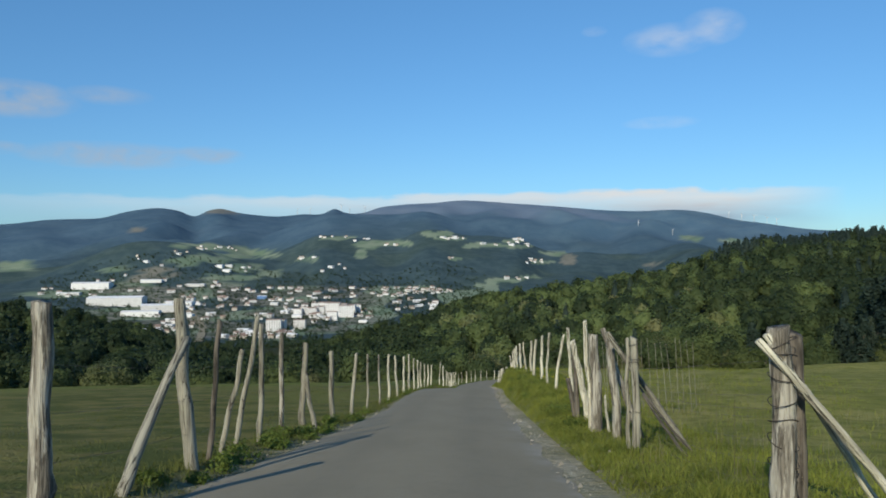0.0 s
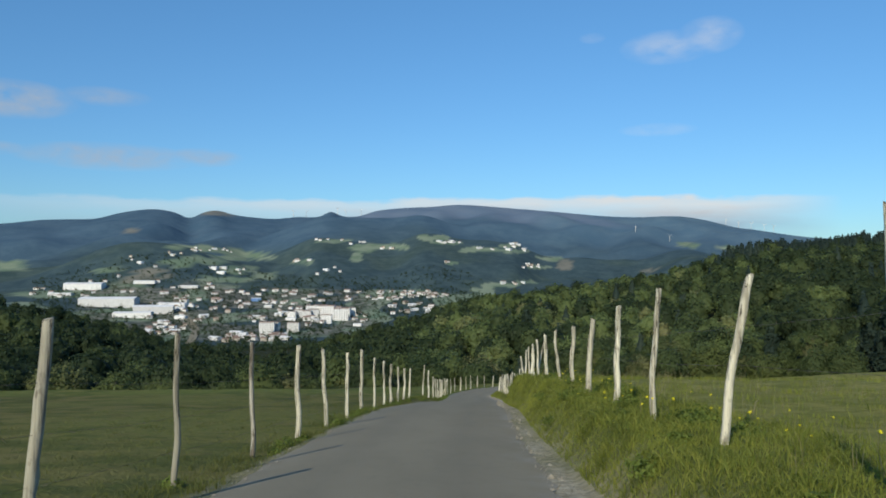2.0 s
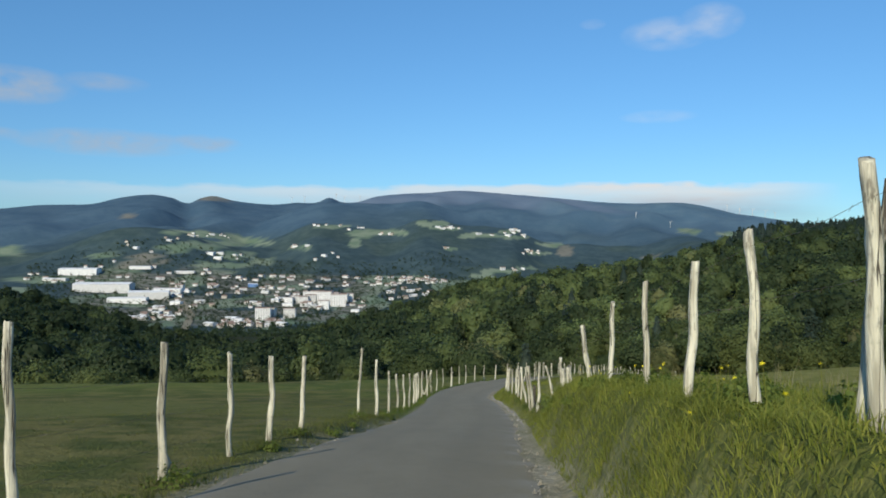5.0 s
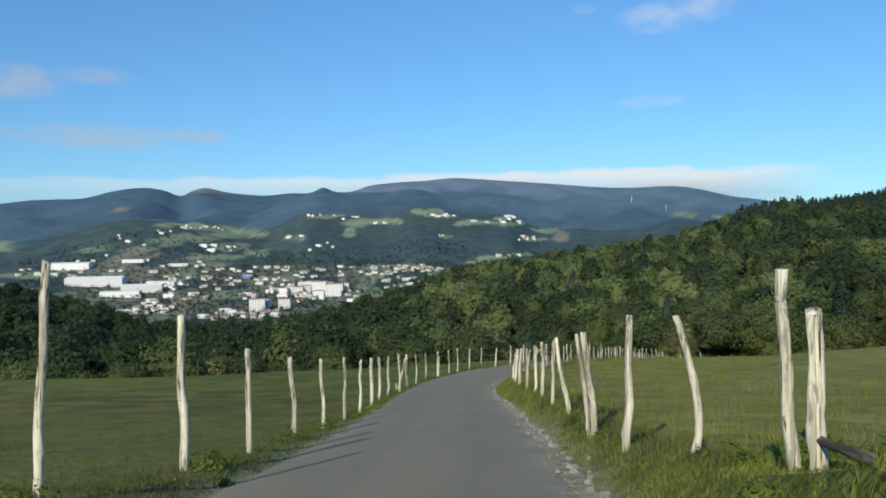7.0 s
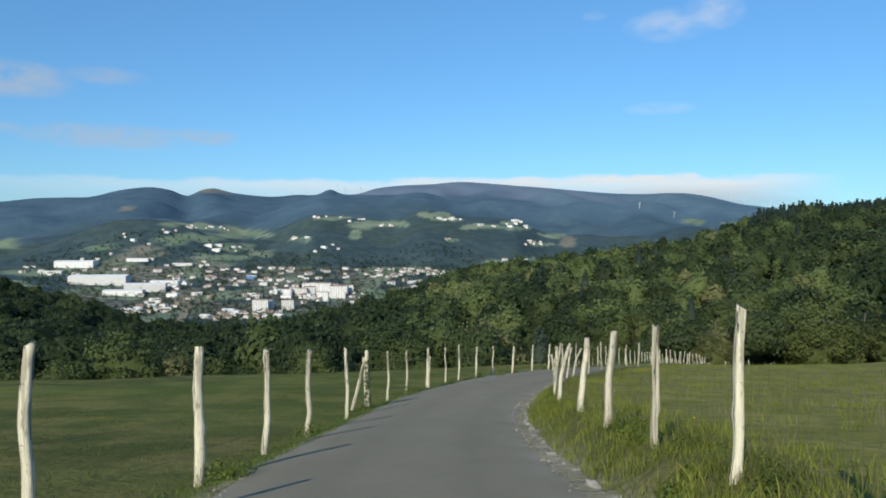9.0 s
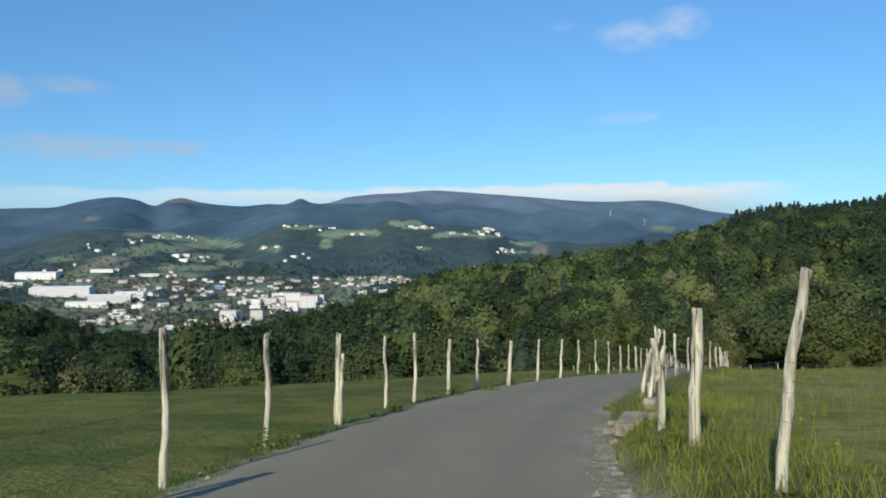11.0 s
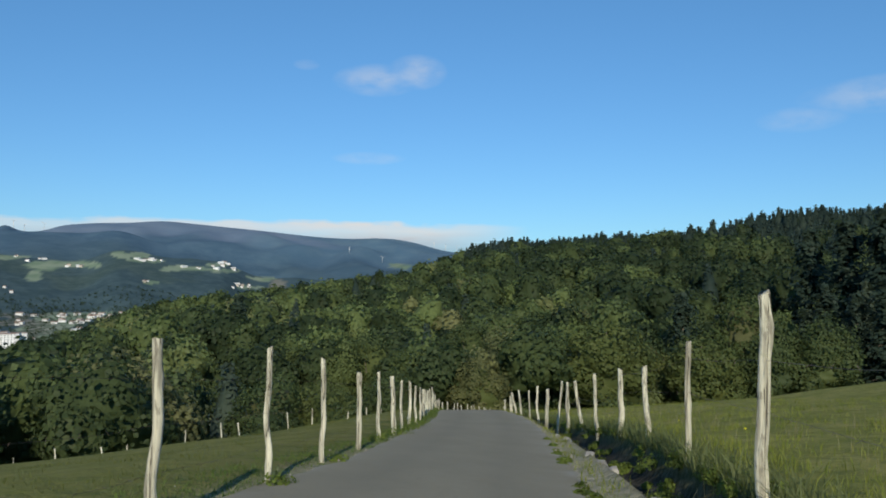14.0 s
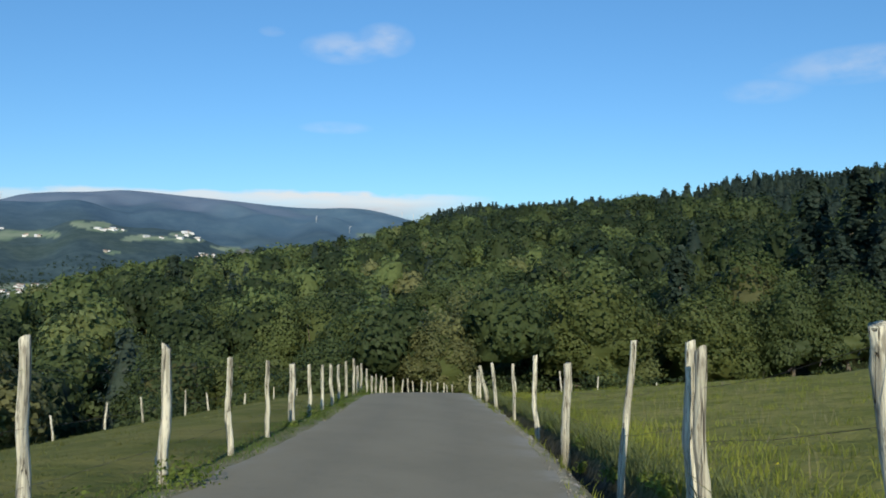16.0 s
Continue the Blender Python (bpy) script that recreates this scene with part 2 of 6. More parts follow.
def wood_material(name, k):
    """Split chestnut, bleached grey: fine grain, a few long checks, knots and lichen."""
    s = Surface(name, 0.9)
    grain, fibre, blot, rnd = s.noise(26, 6, (1, 1, 0.05)), s.noise(110, 4, (1, 1, 0.04)), s.noise(5.5, 5, (1, 1, 0.35)), s.object_random()
    pale = s.blend(rnd, (0.45 * k, 0.43 * k, 0.325 * k), (0.66 * k, 0.635 * k, 0.49 * k))
    worn = s.blend(rnd, (0.23 * k, 0.215 * k, 0.165 * k), (0.37 * k, 0.35 * k, 0.265 * k))
    col = s.blend(s.ramp(grain, 0.38, 0.56), worn, pale)
    col = s.blend(s.math("MULTIPLY", s.ramp(fibre, 0.50, 0.66), 0.4), col, (0.30, 0.28, 0.225))
    col = s.blend(s.math("MULTIPLY", s.ramp(blot, 0.52, 0.64), 0.6), col, (0.22, 0.205, 0.165))
    col = s.blend(s.math("MULTIPLY", s.ramp(s.noise(17, 5, (1, 1, 0.22), 0.65), 0.56, 0.64), 0.7), col, (0.17, 0.155, 0.12))
    col = s.blend(s.math("MULTIPLY", s.ramp(s.noise(14, 4), 0.60, 0.72), 0.45), col, (0.30, 0.31, 0.21))
    knots = s.ramp(s.noise(9, 2, (1, 1, 0.6)), 0.70, 0.76)
    col = s.blend(s.math("MULTIPLY", knots, 0.75), col, (0.12, 0.105, 0.08))
    split_ = s.ramp(s.math("ABSOLUTE", s.math("SUBTRACT", s.noise(12, 3, (1, 1, 0.035)), 0.5)), 0.002, 0.016)
    col = s.blend(split_, (0.075, 0.066, 0.05), col)
    s.bump(s.math("ADD", s.math("MULTIPLY", split_, 1.0), s.math("ADD", grain, s.math("MULTIPLY", fibre, 0.5))), 0.9, 0.012)
    return s.done(col)


def barked_material():
    """Grey wood with shaggy strips of bark left on it."""
    s = Surface("half barked wood", 0.92)
    grain, fibre, strip_, blot = s.noise(34, 6, (1, 1, 0.06)), s.noise(90, 4, (1, 1, 0.05)), s.noise(11, 5, (1, 1, 0.14), 0.65), s.noise(7, 5)
    col = s.blend(s.ramp(grain, 0.36, 0.56), (0.19, 0.175, 0.14), (0.43, 0.41, 0.335))
    bark = s.blend(s.ramp(fibre, 0.4, 0.62), (0.085, 0.076, 0.058), (0.21, 0.19, 0.15))
    col = s.blend(s.ramp(strip_, 0.46, 0.53), col, bark)
    col = s.blend(s.math("MULTIPLY", s.ramp(blot, 0.58, 0.70), 0.5), col, (0.30, 0.295, 0.22))
    s.bump(s.math("ADD", s.math("ADD", grain, strip_), s.math("MULTIPLY", fibre, 0.6)), 1.0, 0.022)
    return s.done(col)


def dark_wood_material():
    s = Surface("dark barked wood", 0.9)
    grain, blot = s.noise(26, 5, (1, 1, 0.09)), s.noise(5, 4)
    # tones deepened to hold the shaded side of the pole by the plank
    col = s.blend(s.ramp(grain, 0.38, 0.62), (0.05, 0.044, 0.035), (0.15, 0.132, 0.105))
    col = s.blend(s.math("MULTIPLY", s.ramp(blot, 0.5, 0.7), 0.5), col, (0.24, 0.215, 0.17))
    s.bump(grain, 0.9, 0.016)
    return s.done(col)


def leaf_material(name, a, b, c, per_object=0.5, leaf=0.5, bump=16.0):
    """Leaves: colour by leaf, by tree (the mesh's own tone, or the object) and by patch; dark noise paints in shaded
    gaps.
    """
    s = Surface(name, 0.62)
    tone = s.math("ADD", s.mask("tone"), s.math("MULTIPLY", s.object_random(), per_object))
    mixv = s.math("MULTIPLY_ADD", s.math("SUBTRACT", s.island(), 0.5 if leaf < 0.4 else 0.0), leaf, tone, clamp=True)
    col = s.blend(mixv, a, b)
    if leaf > 0.4:
        col = s.blend(s.math("MULTIPLY", s.ramp(s.noise(2.6, 5), 0.45, 0.62), 0.75), col, tuple(0.55 * v for v in a))
    col = s.blend(s.ramp(s.noise(0.35, 3), 0.5, 0.68), col, c) if leaf > 0.4 else s.blend(s.ramp(tone, 0.78, 0.98), col, c)
    if leaf < 0.4:
        col = s.blend(s.math("MULTIPLY", s.ramp(s.noise(1.6 if bump < 2 else 3.0, 6, rough=0.7), 0.42, 0.62), 0.34), col, tuple(0.6 * v for v in a))
    return s.leafy(col, 0.5)


def plain(name, a, b, scale, rough=0.8, bump=0.0, metal=0.0, vary=0.0):
    s = Surface(name, rough, metal=metal)
    col = s.blend(s.ramp(s.noise(scale, 5), 0.35, 0.65), a, b)
    if vary:
        col = s.blend(s.math("MULTIPLY", s.object_random(), vary), col, tuple(0.55 * v for v in a))
    if bump:
        s.bump(s.noise(scale * 3, 5), 0.6, bump)
    return s.done(col)


GROUND, TARMAC, WOOD, DARK_WOOD = ground_material(), tarmac_material(), wood_material("bleached wood", 1.1), dark_wood_material()
GREY_WOOD = wood_material("weathered grey wood", 0.55)
BARKED = barked_material()
# leaf colours of the trees and woods hold a slight blue haze
OAK = leaf_material("broad leaves", (0.0520, 0.0830, 0.0340), (0.1750, 0.2200, 0.0720), (0.1980, 0.2080, 0.0900), 1.0, 0.25)
BRIGHT = leaf_material("sunlit broad leaves", (0.0840, 0.1200, 0.0400), (0.1950, 0.2200, 0.0650), (0.1800, 0.1880, 0.0800), 1.0, 0.25)
PINE = leaf_material("pine needles", (0.0289, 0.0524, 0.0392), (0.0634, 0.0958, 0.0610), (0.0697, 0.0913, 0.0550), 1.0, 0.2)
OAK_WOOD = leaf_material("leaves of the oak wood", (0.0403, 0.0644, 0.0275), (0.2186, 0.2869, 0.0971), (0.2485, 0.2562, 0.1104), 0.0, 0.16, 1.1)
PINE_WOOD = leaf_material("needles of the pine wood", (0.0397, 0.0662, 0.0531), (0.0849, 0.1190, 0.0836), (0.1018, 0.1190, 0.0738), 0.0, 0.30, 1.1)
WEED = leaf_material("weed leaves", (0.1207, 0.1739, 0.0339), (0.2898, 0.3413, 0.0676), (0.1852, 0.2415, 0.0466), 0.0)
DRY = leaf_material("dry brown weeds", (0.1190, 0.1330, 0.0504), (0.2800, 0.2450, 0.1190), (0.1540, 0.1820, 0.0630), 0.0)
GRASS = leaf_material("grass blades", (0.1651, 0.2126, 0.0333), (0.4952, 0.4627, 0.1034), (0.3027, 0.3316, 0.0550), 0.0)
GREEN = leaf_material("short green grass", (0.0938, 0.1562, 0.0325), (0.2375, 0.2937, 0.0750), (0.1500, 0.2125, 0.0450), 0.0)
GRAZED = leaf_material("grazed grass", (0.1283, 0.1512, 0.0351), (0.2430, 0.2362, 0.0743), (0.1620, 0.1823, 0.0459), 0.0)
STRAW = leaf_material("dry stalks", (0.3120, 0.2760, 0.1440), (0.4320, 0.3840, 0.2160), (0.3600, 0.3120, 0.1680), 0.0)
PETAL = plain("yellow petals", (0.80, 0.70, 0.02), (0.88, 0.78, 0.04), 40, 0.6)
BARK = plain("tree bark", (0.075, 0.062, 0.045), (0.16, 0.14, 0.11), 9, 0.95, 0.02)
CONCRETE = plain("crumbling concrete", (0.27, 0.255, 0.225), (0.42, 0.40, 0.36), 5, 0.9, 0.012, 0, 0.5)
STONE = plain("broken stone", (0.20, 0.183, 0.145), (0.36, 0.335, 0.275), 7, 0.9, 0.012, 0, 0.6)
WIRE = plain("rusty wire", (0.10, 0.075, 0.06), (0.19, 0.16, 0.14), 30, 0.6, 0, 0.6)
DARK_WIRE = plain("blackened wire", (0.03, 0.027, 0.024), (0.07, 0.06, 0.05), 30, 0.7, 0, 0.4)
WHITEWASH = plain("white render", (0.68, 0.68, 0.66), (0.80, 0.80, 0.78), 0.3, 0.85, 0, 0, 0.55)
CREAM = plain("cream render", (0.55, 0.50, 0.42), (0.68, 0.62, 0.53), 0.3, 0.85, 0, 0, 0.8)
TILES = plain("clay roof tiles", (0.24, 0.175, 0.145), (0.34, 0.25, 0.205), 0.5, 0.85, 0, 0, 0.5)
METAL_ROOF = plain("pale sheet roof", (0.70, 0.72, 0.73), (0.82, 0.83, 0.84), 0.05, 0.6, 0, 0, 0.15)
BLUE_WALL = plain("blue sheet wall", (0.10, 0.20, 0.42), (0.16, 0.28, 0.50), 0.05, 0.6)


# ---- the lie of the land ----
ROAD = [
    (-12.0, -1.1, 1.76), (-5.0, -0.87, 0.74), (2.0, -0.63, -0.29), (9.0, -0.38, -1.27),
    (16.0, -0.12, -2.21), (23.0, 0.06, -3.19), (30.0, 0.24, -4.1), (37.0, 0.6, -5.04),
    (44.0, 0.93, -6.17), (51.0, 1.45, -7.32), (58.0, 2.15, -8.54), (65.0, 2.6, -9.64),
    (72.0, 2.81, -10.72), (79.0, 2.93, -11.82), (86.0, 3.49, -12.9), (93.0, 4.65, -13.8),
    (100.0, 6.53, -14.67), (107.0, 9.28, -15.55), (114.0, 12.65, -16.43), (121.0, 16.05, -17.46),
    (128.0, 19.36, -18.47), (135.0, 22.45, -19.47), (142.0, 25.2, -20.46), (149.0, 28.02, -21.54),
    (156.0, 30.99, -23.24), (163.0, 34.95, -24.94), (170.0, 41.3, -26.66),
]
ROAD_Y, ROAD_X, ROAD_Z = (np.array(c) for c in zip(*ROAD))
HALF = 1.75
# half widths of the tarmac on either hand; the lane is wider on the outside of the bend
SIDE_Y = [-12, 4, 10, 14, 24, 36, 44, 58, 66, 75, 82, 86, 92, 98, 104, 108, 113, 117, 124, 140, 170]
SIDE_L = [1.9, 1.98, 1.95, 1.75, 1.68, 1.70, 1.70, 1.75, 1.78, 1.74, 1.84, 2.0, 2.22, 2.24, 2.42, 2.32, 2.0, 1.72, 1.76, 1.8, 1.75]
SIDE_R = [1.75, 1.76, 1.70, 1.62, 1.70, 1.88, 1.86, 1.68, 1.58, 1.62, 1.56, 1.49, 1.46, 1.48, 1.56, 1.62, 1.66, 1.66, 1.72, 1.7, 1.75]


def smooth(y, ys, vs):
    """Values vs at ys, joined by a smooth curve (cubic Hermite)."""
    ys, vs = np.asarray(ys, float), np.asarray(vs, float)
    m = np.gradient(vs, ys)
    y = np.clip(np.asarray(y, float), ys[0], ys[-1])
    k = np.clip(np.searchsorted(ys, y) - 1, 0, len(ys) - 2)
    h = ys[k + 1] - ys[k]
    u = (y - ys[k]) / h
    return ((2 * u**3 - 3 * u**2 + 1) * vs[k] + (u**3 - 2 * u**2 + u) * h * m[k] + (3 * u**2 - 2 * u**3) * vs[k + 1] + (u**3 - u**2) * h * m[k + 1])


def step(a, b, v):
    u = np.clip((v - a) / (b - a), 0, 1)
    return u * u * (3 - 2 * u)


def road_x(y):
    return smooth(y, ROAD_Y, ROAD_X) + np.minimum(np.asarray(y) - ROAD_Y[0], 0) * 0.03


def road_z(y):
    return smooth(y, ROAD_Y, ROAD_Z) - 0.14 * np.minimum(np.asarray(y) - ROAD_Y[0], 0)


def side(y, d):
    """Half width of the tarmac at y on the hand of d."""
    return np.where(np.asarray(d) < 0, smooth(y, SIDE_Y, SIDE_L), smooth(y, SIDE_Y, SIDE_R))


def heading(y):
    return np.arctan2(road_x(np.asarray(y) + 0.5) - road_x(np.asarray(y) - 0.5), 1.0)


# height of the verge at the fence over the road's crown
BANK_Y = [-10, 5, 12, 16, 19, 25, 31, 36, 42, 46, 51, 54, 57, 60, 63, 66, 75, 80, 88, 95, 101, 104, 111, 118, 124, 130, 138]
BANK_R = [.15, .15, .05, .12, .4, .55, .7, .88, .97, 1.1, 1.1, .95, .5, .33, .22, .34, .33, .42, .32, .38, .24, .34, .3, .33, .2, .04, -.1]
LEFT_Y = [-10, 5, 12, 20, 34, 40, 46, 52, 57, 60, 65, 72, 84, 92, 98, 104, 112, 120, 126, 135]
LEFT_Z = [.1, .1, .06, -.05, -.12, -.06, -.02, .15, .2, .12, 0, -.07, -.13, -.06, 0, .1, .12, .03, -.07, 0]
# crest of the wooded ground by bearing, as seen from the road's start
CREST_A = [-75, -40, -29, -24, -20, -17, -12, -8, -4, 0, 5, 10, 14, 17, 18.5, 20, 22, 24, 26, 28, 31, 34, 37, 40, 43, 50, 75]
CREST_Z = [-25, -25, -30, -40, -50, -62, -69, -60, -51, -38, -29.5, -25, -19.5, -13.5, -9.5, -3.5, 2, 3.5, 4, 5.5, 3, 5, 7, 10.5, 16, 20, 20]
CREST_R = [480, 480, 480, 480, 480, 480, 480, 480, 480, 460, 450, 475, 485, 470, 495, 550, 580, 580, 600, 605, 510, 480, 480, 480, 480, 480, 480]
# nearer ridges before the mountains by bearing: elevation in degrees
RIDGE_A = [-16, -12, -9, -7, -5, -3, -1, 1, 4, 7.4, 10, 13, 16]
RIDGE_E = [1.0, 2.0, 3.05, 3.28, 3.22, 3.24, 3.38, 2.84, 2.42, 2.0, 1.6, 0.9, 0.3]
HILL_A = [-15, -13, -11, -9, -6, -3, -1.2, 1.6, 4, 5.5, 6.5, 7.5, 9.6, 12.4, 15, 18, 22]
HILL_E = [-0.2, 0.3, 0.8, 1.68, 1.55, 1.5, 2.1, 1.8, 1.6, 1.45, 0.9, 0.45, 0.34, 0.27, 0.05, -0.4, -1.0]
# skyline of the mountains by bearing: elevation in degrees
SKY_A = [-60, -40, -28.4, -26.6, -24.9, -23.4, -21.9, -20.7, -19.6, -18.4, -17.3, -16.6, -15.7, -14.7, -13.2, -11.7, -10.1, -8.5, -7.8, -7.0, -5.8, -4.6, -3.0, -0.5, 1.3, 3.5, 5.9, 8.3, 11, 14.1, 17.8, 19.1, 20.4, 21.8, 30, 45, 70]
SKY_E = [2.0, 2.2, 2.47, 2.68, 2.75, 2.85, 3.28, 3.49, 3.55, 3.34, 2.98, 3.37, 3.57, 3.35, 3.14, 3.03, 3.16, 3.25, 3.57, 3.29, 3.29, 3.65, 3.85, 3.97, 4.12, 4.02, 3.8, 3.57, 3.33, 3.12, 3.08, 2.78, 2.37, 2.12, 1.2, 0.8, 0.8]


def wave(x, y, scale, seed):
    """Cheap rolling noise in -1..1 from a few sines."""
    r = np.random.RandomState(seed)
    out = 0
    for k in range(6):
        a, p, f = r.uniform(0, 6.28), r.uniform(0, 6.28), r.uniform(0.6, 1.7) / scale
        out = out + np.sin(6.28 * f * (x * np.cos(a) + y * np.sin(a)) + p)
    return out / 3.5


def gutter(y):
    """How far off the road's middle the ditch runs."""
    return HALF + 0.6 - 0.25 * step(120, 128, np.asarray(y, float))


def land(x, y):
    """Height of the ground, without the tarmac."""
    x, y = np.asarray(x, float), np.asarray(y, float)
    yc = np.minimum(y, ROAD_Y[-1])
    turn = heading(yc)
    d = (x - road_x(yc)) * np.cos(turn)
    foot = np.clip(d, -15, 15) * np.sin(turn)
    z0 = road_z(yc + foot) - 0.15 * (y - yc)
    right, left = smooth(y, BANK_Y, BANK_R), smooth(y, LEFT_Y, LEFT_Z)
    rim = side(yc + foot, d)
    z = z0 + np.where(d > 0, right * step(rim + 0.22, rim + 0.85, d), left * step(rim, rim + 0.5, -d))
    z = z - 0.05 * (1 - step(rim - 0.55, rim - 0.22, np.abs(d)))
    # a concrete-lined gutter beside the lower road
    z = z - 0.34 * np.exp(-(((d - gutter(y)) / 0.2) ** 4)) * step(99, 103, y) * (1 - step(150, 160, y))
    far = np.abs(d) - 4
    z = z - np.where(d < 0, 0.008 + 0.1 * step(93, 116, y), 0.0) * np.clip(far, 0, 60) - 0.0013 * np.clip(y - 128, 0, 70) ** 2 * step(3, 25, np.abs(d))
    z = z - np.where(d < 0, 0.045, 0.0) * np.clip(far, 0, 30) * step(128, 146, y)
    z = z + np.where(d > 0, 0.075, 0.0) * np.clip(d - 3, 0, 35) * step(95, 125, y)
    z = z + 0.05 * wave(x, y, 9, 3) * step(0, 4, far) + 0.25 * wave(x, y, 45, 4) * step(2, 25, far)
    # woods, valley, hills and mountains, laid out by bearing and distance
    r, a = np.hypot(x, y), np.degrees(np.arctan2(x, y))
    crest = smooth(a, CREST_A, CREST_Z) + 3 * wave(x, y, 110, 5)
    start = -33 + 5 * step(12, 30, a) - 4 * (1 - step(-4, 10, a)) + 6 * (1 - step(-45, -25, a))
    valley = -128 + 45 * step(1500, 2300, r) + 4 * wave(x, y, 600, 6)
    brim = np.tan(np.radians(smooth(a, SKY_A, SKY_E))) * 4250
    hills = 60 * step(2150, 2650, r) * (0.55 + 0.45 * wave(x, y, 900, 7)) + 22 * wave(x, y, 420, 8) * step(2200, 2800, r)
    knoll = 115 * np.exp(-((a + 19) / 5.5) ** 2 - ((r - 2650) / 330) ** 2)
    mount = (brim + 83) * np.where(r < 4250, step(2500, 4300, r) ** 1.25, 1 - 0.6 * step(4250, 4700, r))
    rough = 12 * wave(x, y, 330, 9) * step(2600, 3200, r) * (1 - step(3900, 4200, r))
    outer = valley + (hills + knoll) * (1 - step(3300, 4100, r)) + mount + rough
    for at, angles, rise, front in ((3500, RIDGE_A, RIDGE_E, 0.30), (2960, HILL_A, HILL_E, 0.24)):
        ridge = np.tan(np.radians(smooth(a, angles, rise))) * at - np.where(r < at, front, 0.20) * np.abs(r - at) + 3 * wave(x, y, 260, 11) - 5 * np.abs(wave(x, y, 520, 12))
        blend = np.where((a > angles[0]) & (a < angles[-1]), np.maximum(ridge - outer, 0), 0)
        outer = outer + blend
    peak = smooth(a, CREST_A, CREST_R)
    wood = start + (crest - start) * np.clip((r - 195) / (peak - 195), 0, 1)
    wood = wood + (outer - crest) * step(peak, peak + 800, r)
    return z + (wood - z) * step(145, 215, r) * np.maximum(step(7, 30, np.abs(d)), step(176, 200, y))


# ---- builders ----


def link_mesh(name, verts, faces, material, smooth_faces=False):
    me = bpy.data.meshes.new(name)
    me.from_pydata([tuple(v) for v in verts], [], [tuple(f) for f in faces])
    if smooth_faces:
        me.polygons.foreach_set("use_smooth", [True] * len(me.polygons))
    me.materials.append(material)
    me.update()
    return me


def fast_mesh(name, verts, faces, material, smooth_faces=False):
    """A mesh from arrays; every face has the same number of corners."""
    verts, faces = np.asarray(verts, np.float32), np.asarray(faces, np.int32)
    me = bpy.data.meshes.new(name)
    n, k = faces.shape
    me.vertices.add(len(verts))
    me.vertices.foreach_set("co", verts.ravel())
    me.loops.add(n * k)
    me.loops.foreach_set("vertex_index", faces.ravel())
    me.polygons.add(n)
    me.polygons.foreach_set("loop_start", np.arange(n, dtype=np.int32) * k)
    me.polygons.foreach_set("use_smooth", np.full(n, smooth_faces))
    me.materials.append(material)
    me.update(calc_edges=True)
    me.validate()
    return me


def soft_normals(me, normals):
    """Leaves take the light as the rounded crown would."""
    n = np.asarray(normals, np.float32)
    n = n / (np.linalg.norm(n, axis=1)[:, None] + 1e-9)
    me.attributes.new("custom_normal", "FLOAT_VECTOR", "POINT").data.foreach_set("vector", n.ravel())


def put_mask(me, name, values):
    me.attributes.new(name, "FLOAT", "POINT").data.foreach_set("value", np.asarray(values, np.float32).ravel())


def part(name, me, parent, label=""):
    ob = new(name, me)
    ob.parent = parent
    if label:
        ob["label"] = label
    return ob


def thing(name, x, y, z, label, category, group="", kind="", turn=0.0):
    ob = new(name)
    ob.empty_display_size = 0.1
    ob.matrix_basis = pose(x, y, z, 0, 0, turn)
    return tagged(ob, label, category, group, kind)


def tube(path, radii, sides=8, wobble=0.0, rng=None, cap=True):
    """Vertices and faces of a bent, tapering tube through the points of path."""
    path = [Vector(p) for p in path]
    verts, faces = [], []
    groove = [1 + (wobble * rng.uniform(-1, 1) if rng else 0) for _ in range(sides)]
    for i, p in enumerate(path):
        t = (path[min(i + 1, len(path) - 1)] - path[max(i - 1, 0)]).normalized()
        across = t.cross(Vector((0.31, 0.95, 0.05))).normalized()
        up = across.cross(t)
        for k in range(sides):
            a = 2 * math.pi * k / sides
            r = radii[i] * groove[k] * (1 + (wobble * 0.6 * rng.uniform(-1, 1) if rng else 0))
            verts.append(p + across * math.cos(a) * r + up * math.sin(a) * r)
    for i in range(len(path) - 1):
        for k in range(sides):
            a, b = i * sides + k, i * sides + (k + 1) % sides
            faces.append((a, a + sides, b + sides, b))
    if cap:
        faces.append(tuple(range(sides)))
        faces.append(tuple(range(len(verts) - sides, len(verts)))[::-1])
    return verts, faces


def joined(name, pieces, material, smooth_faces=True):
    verts, faces = [], []
    for v, f in pieces:
        n = len(verts)
        verts += v
        faces += [tuple(i + n for i in q) for q in f]
    return link_mesh(name, verts, faces, material, smooth_faces)


# ---- the ground ----


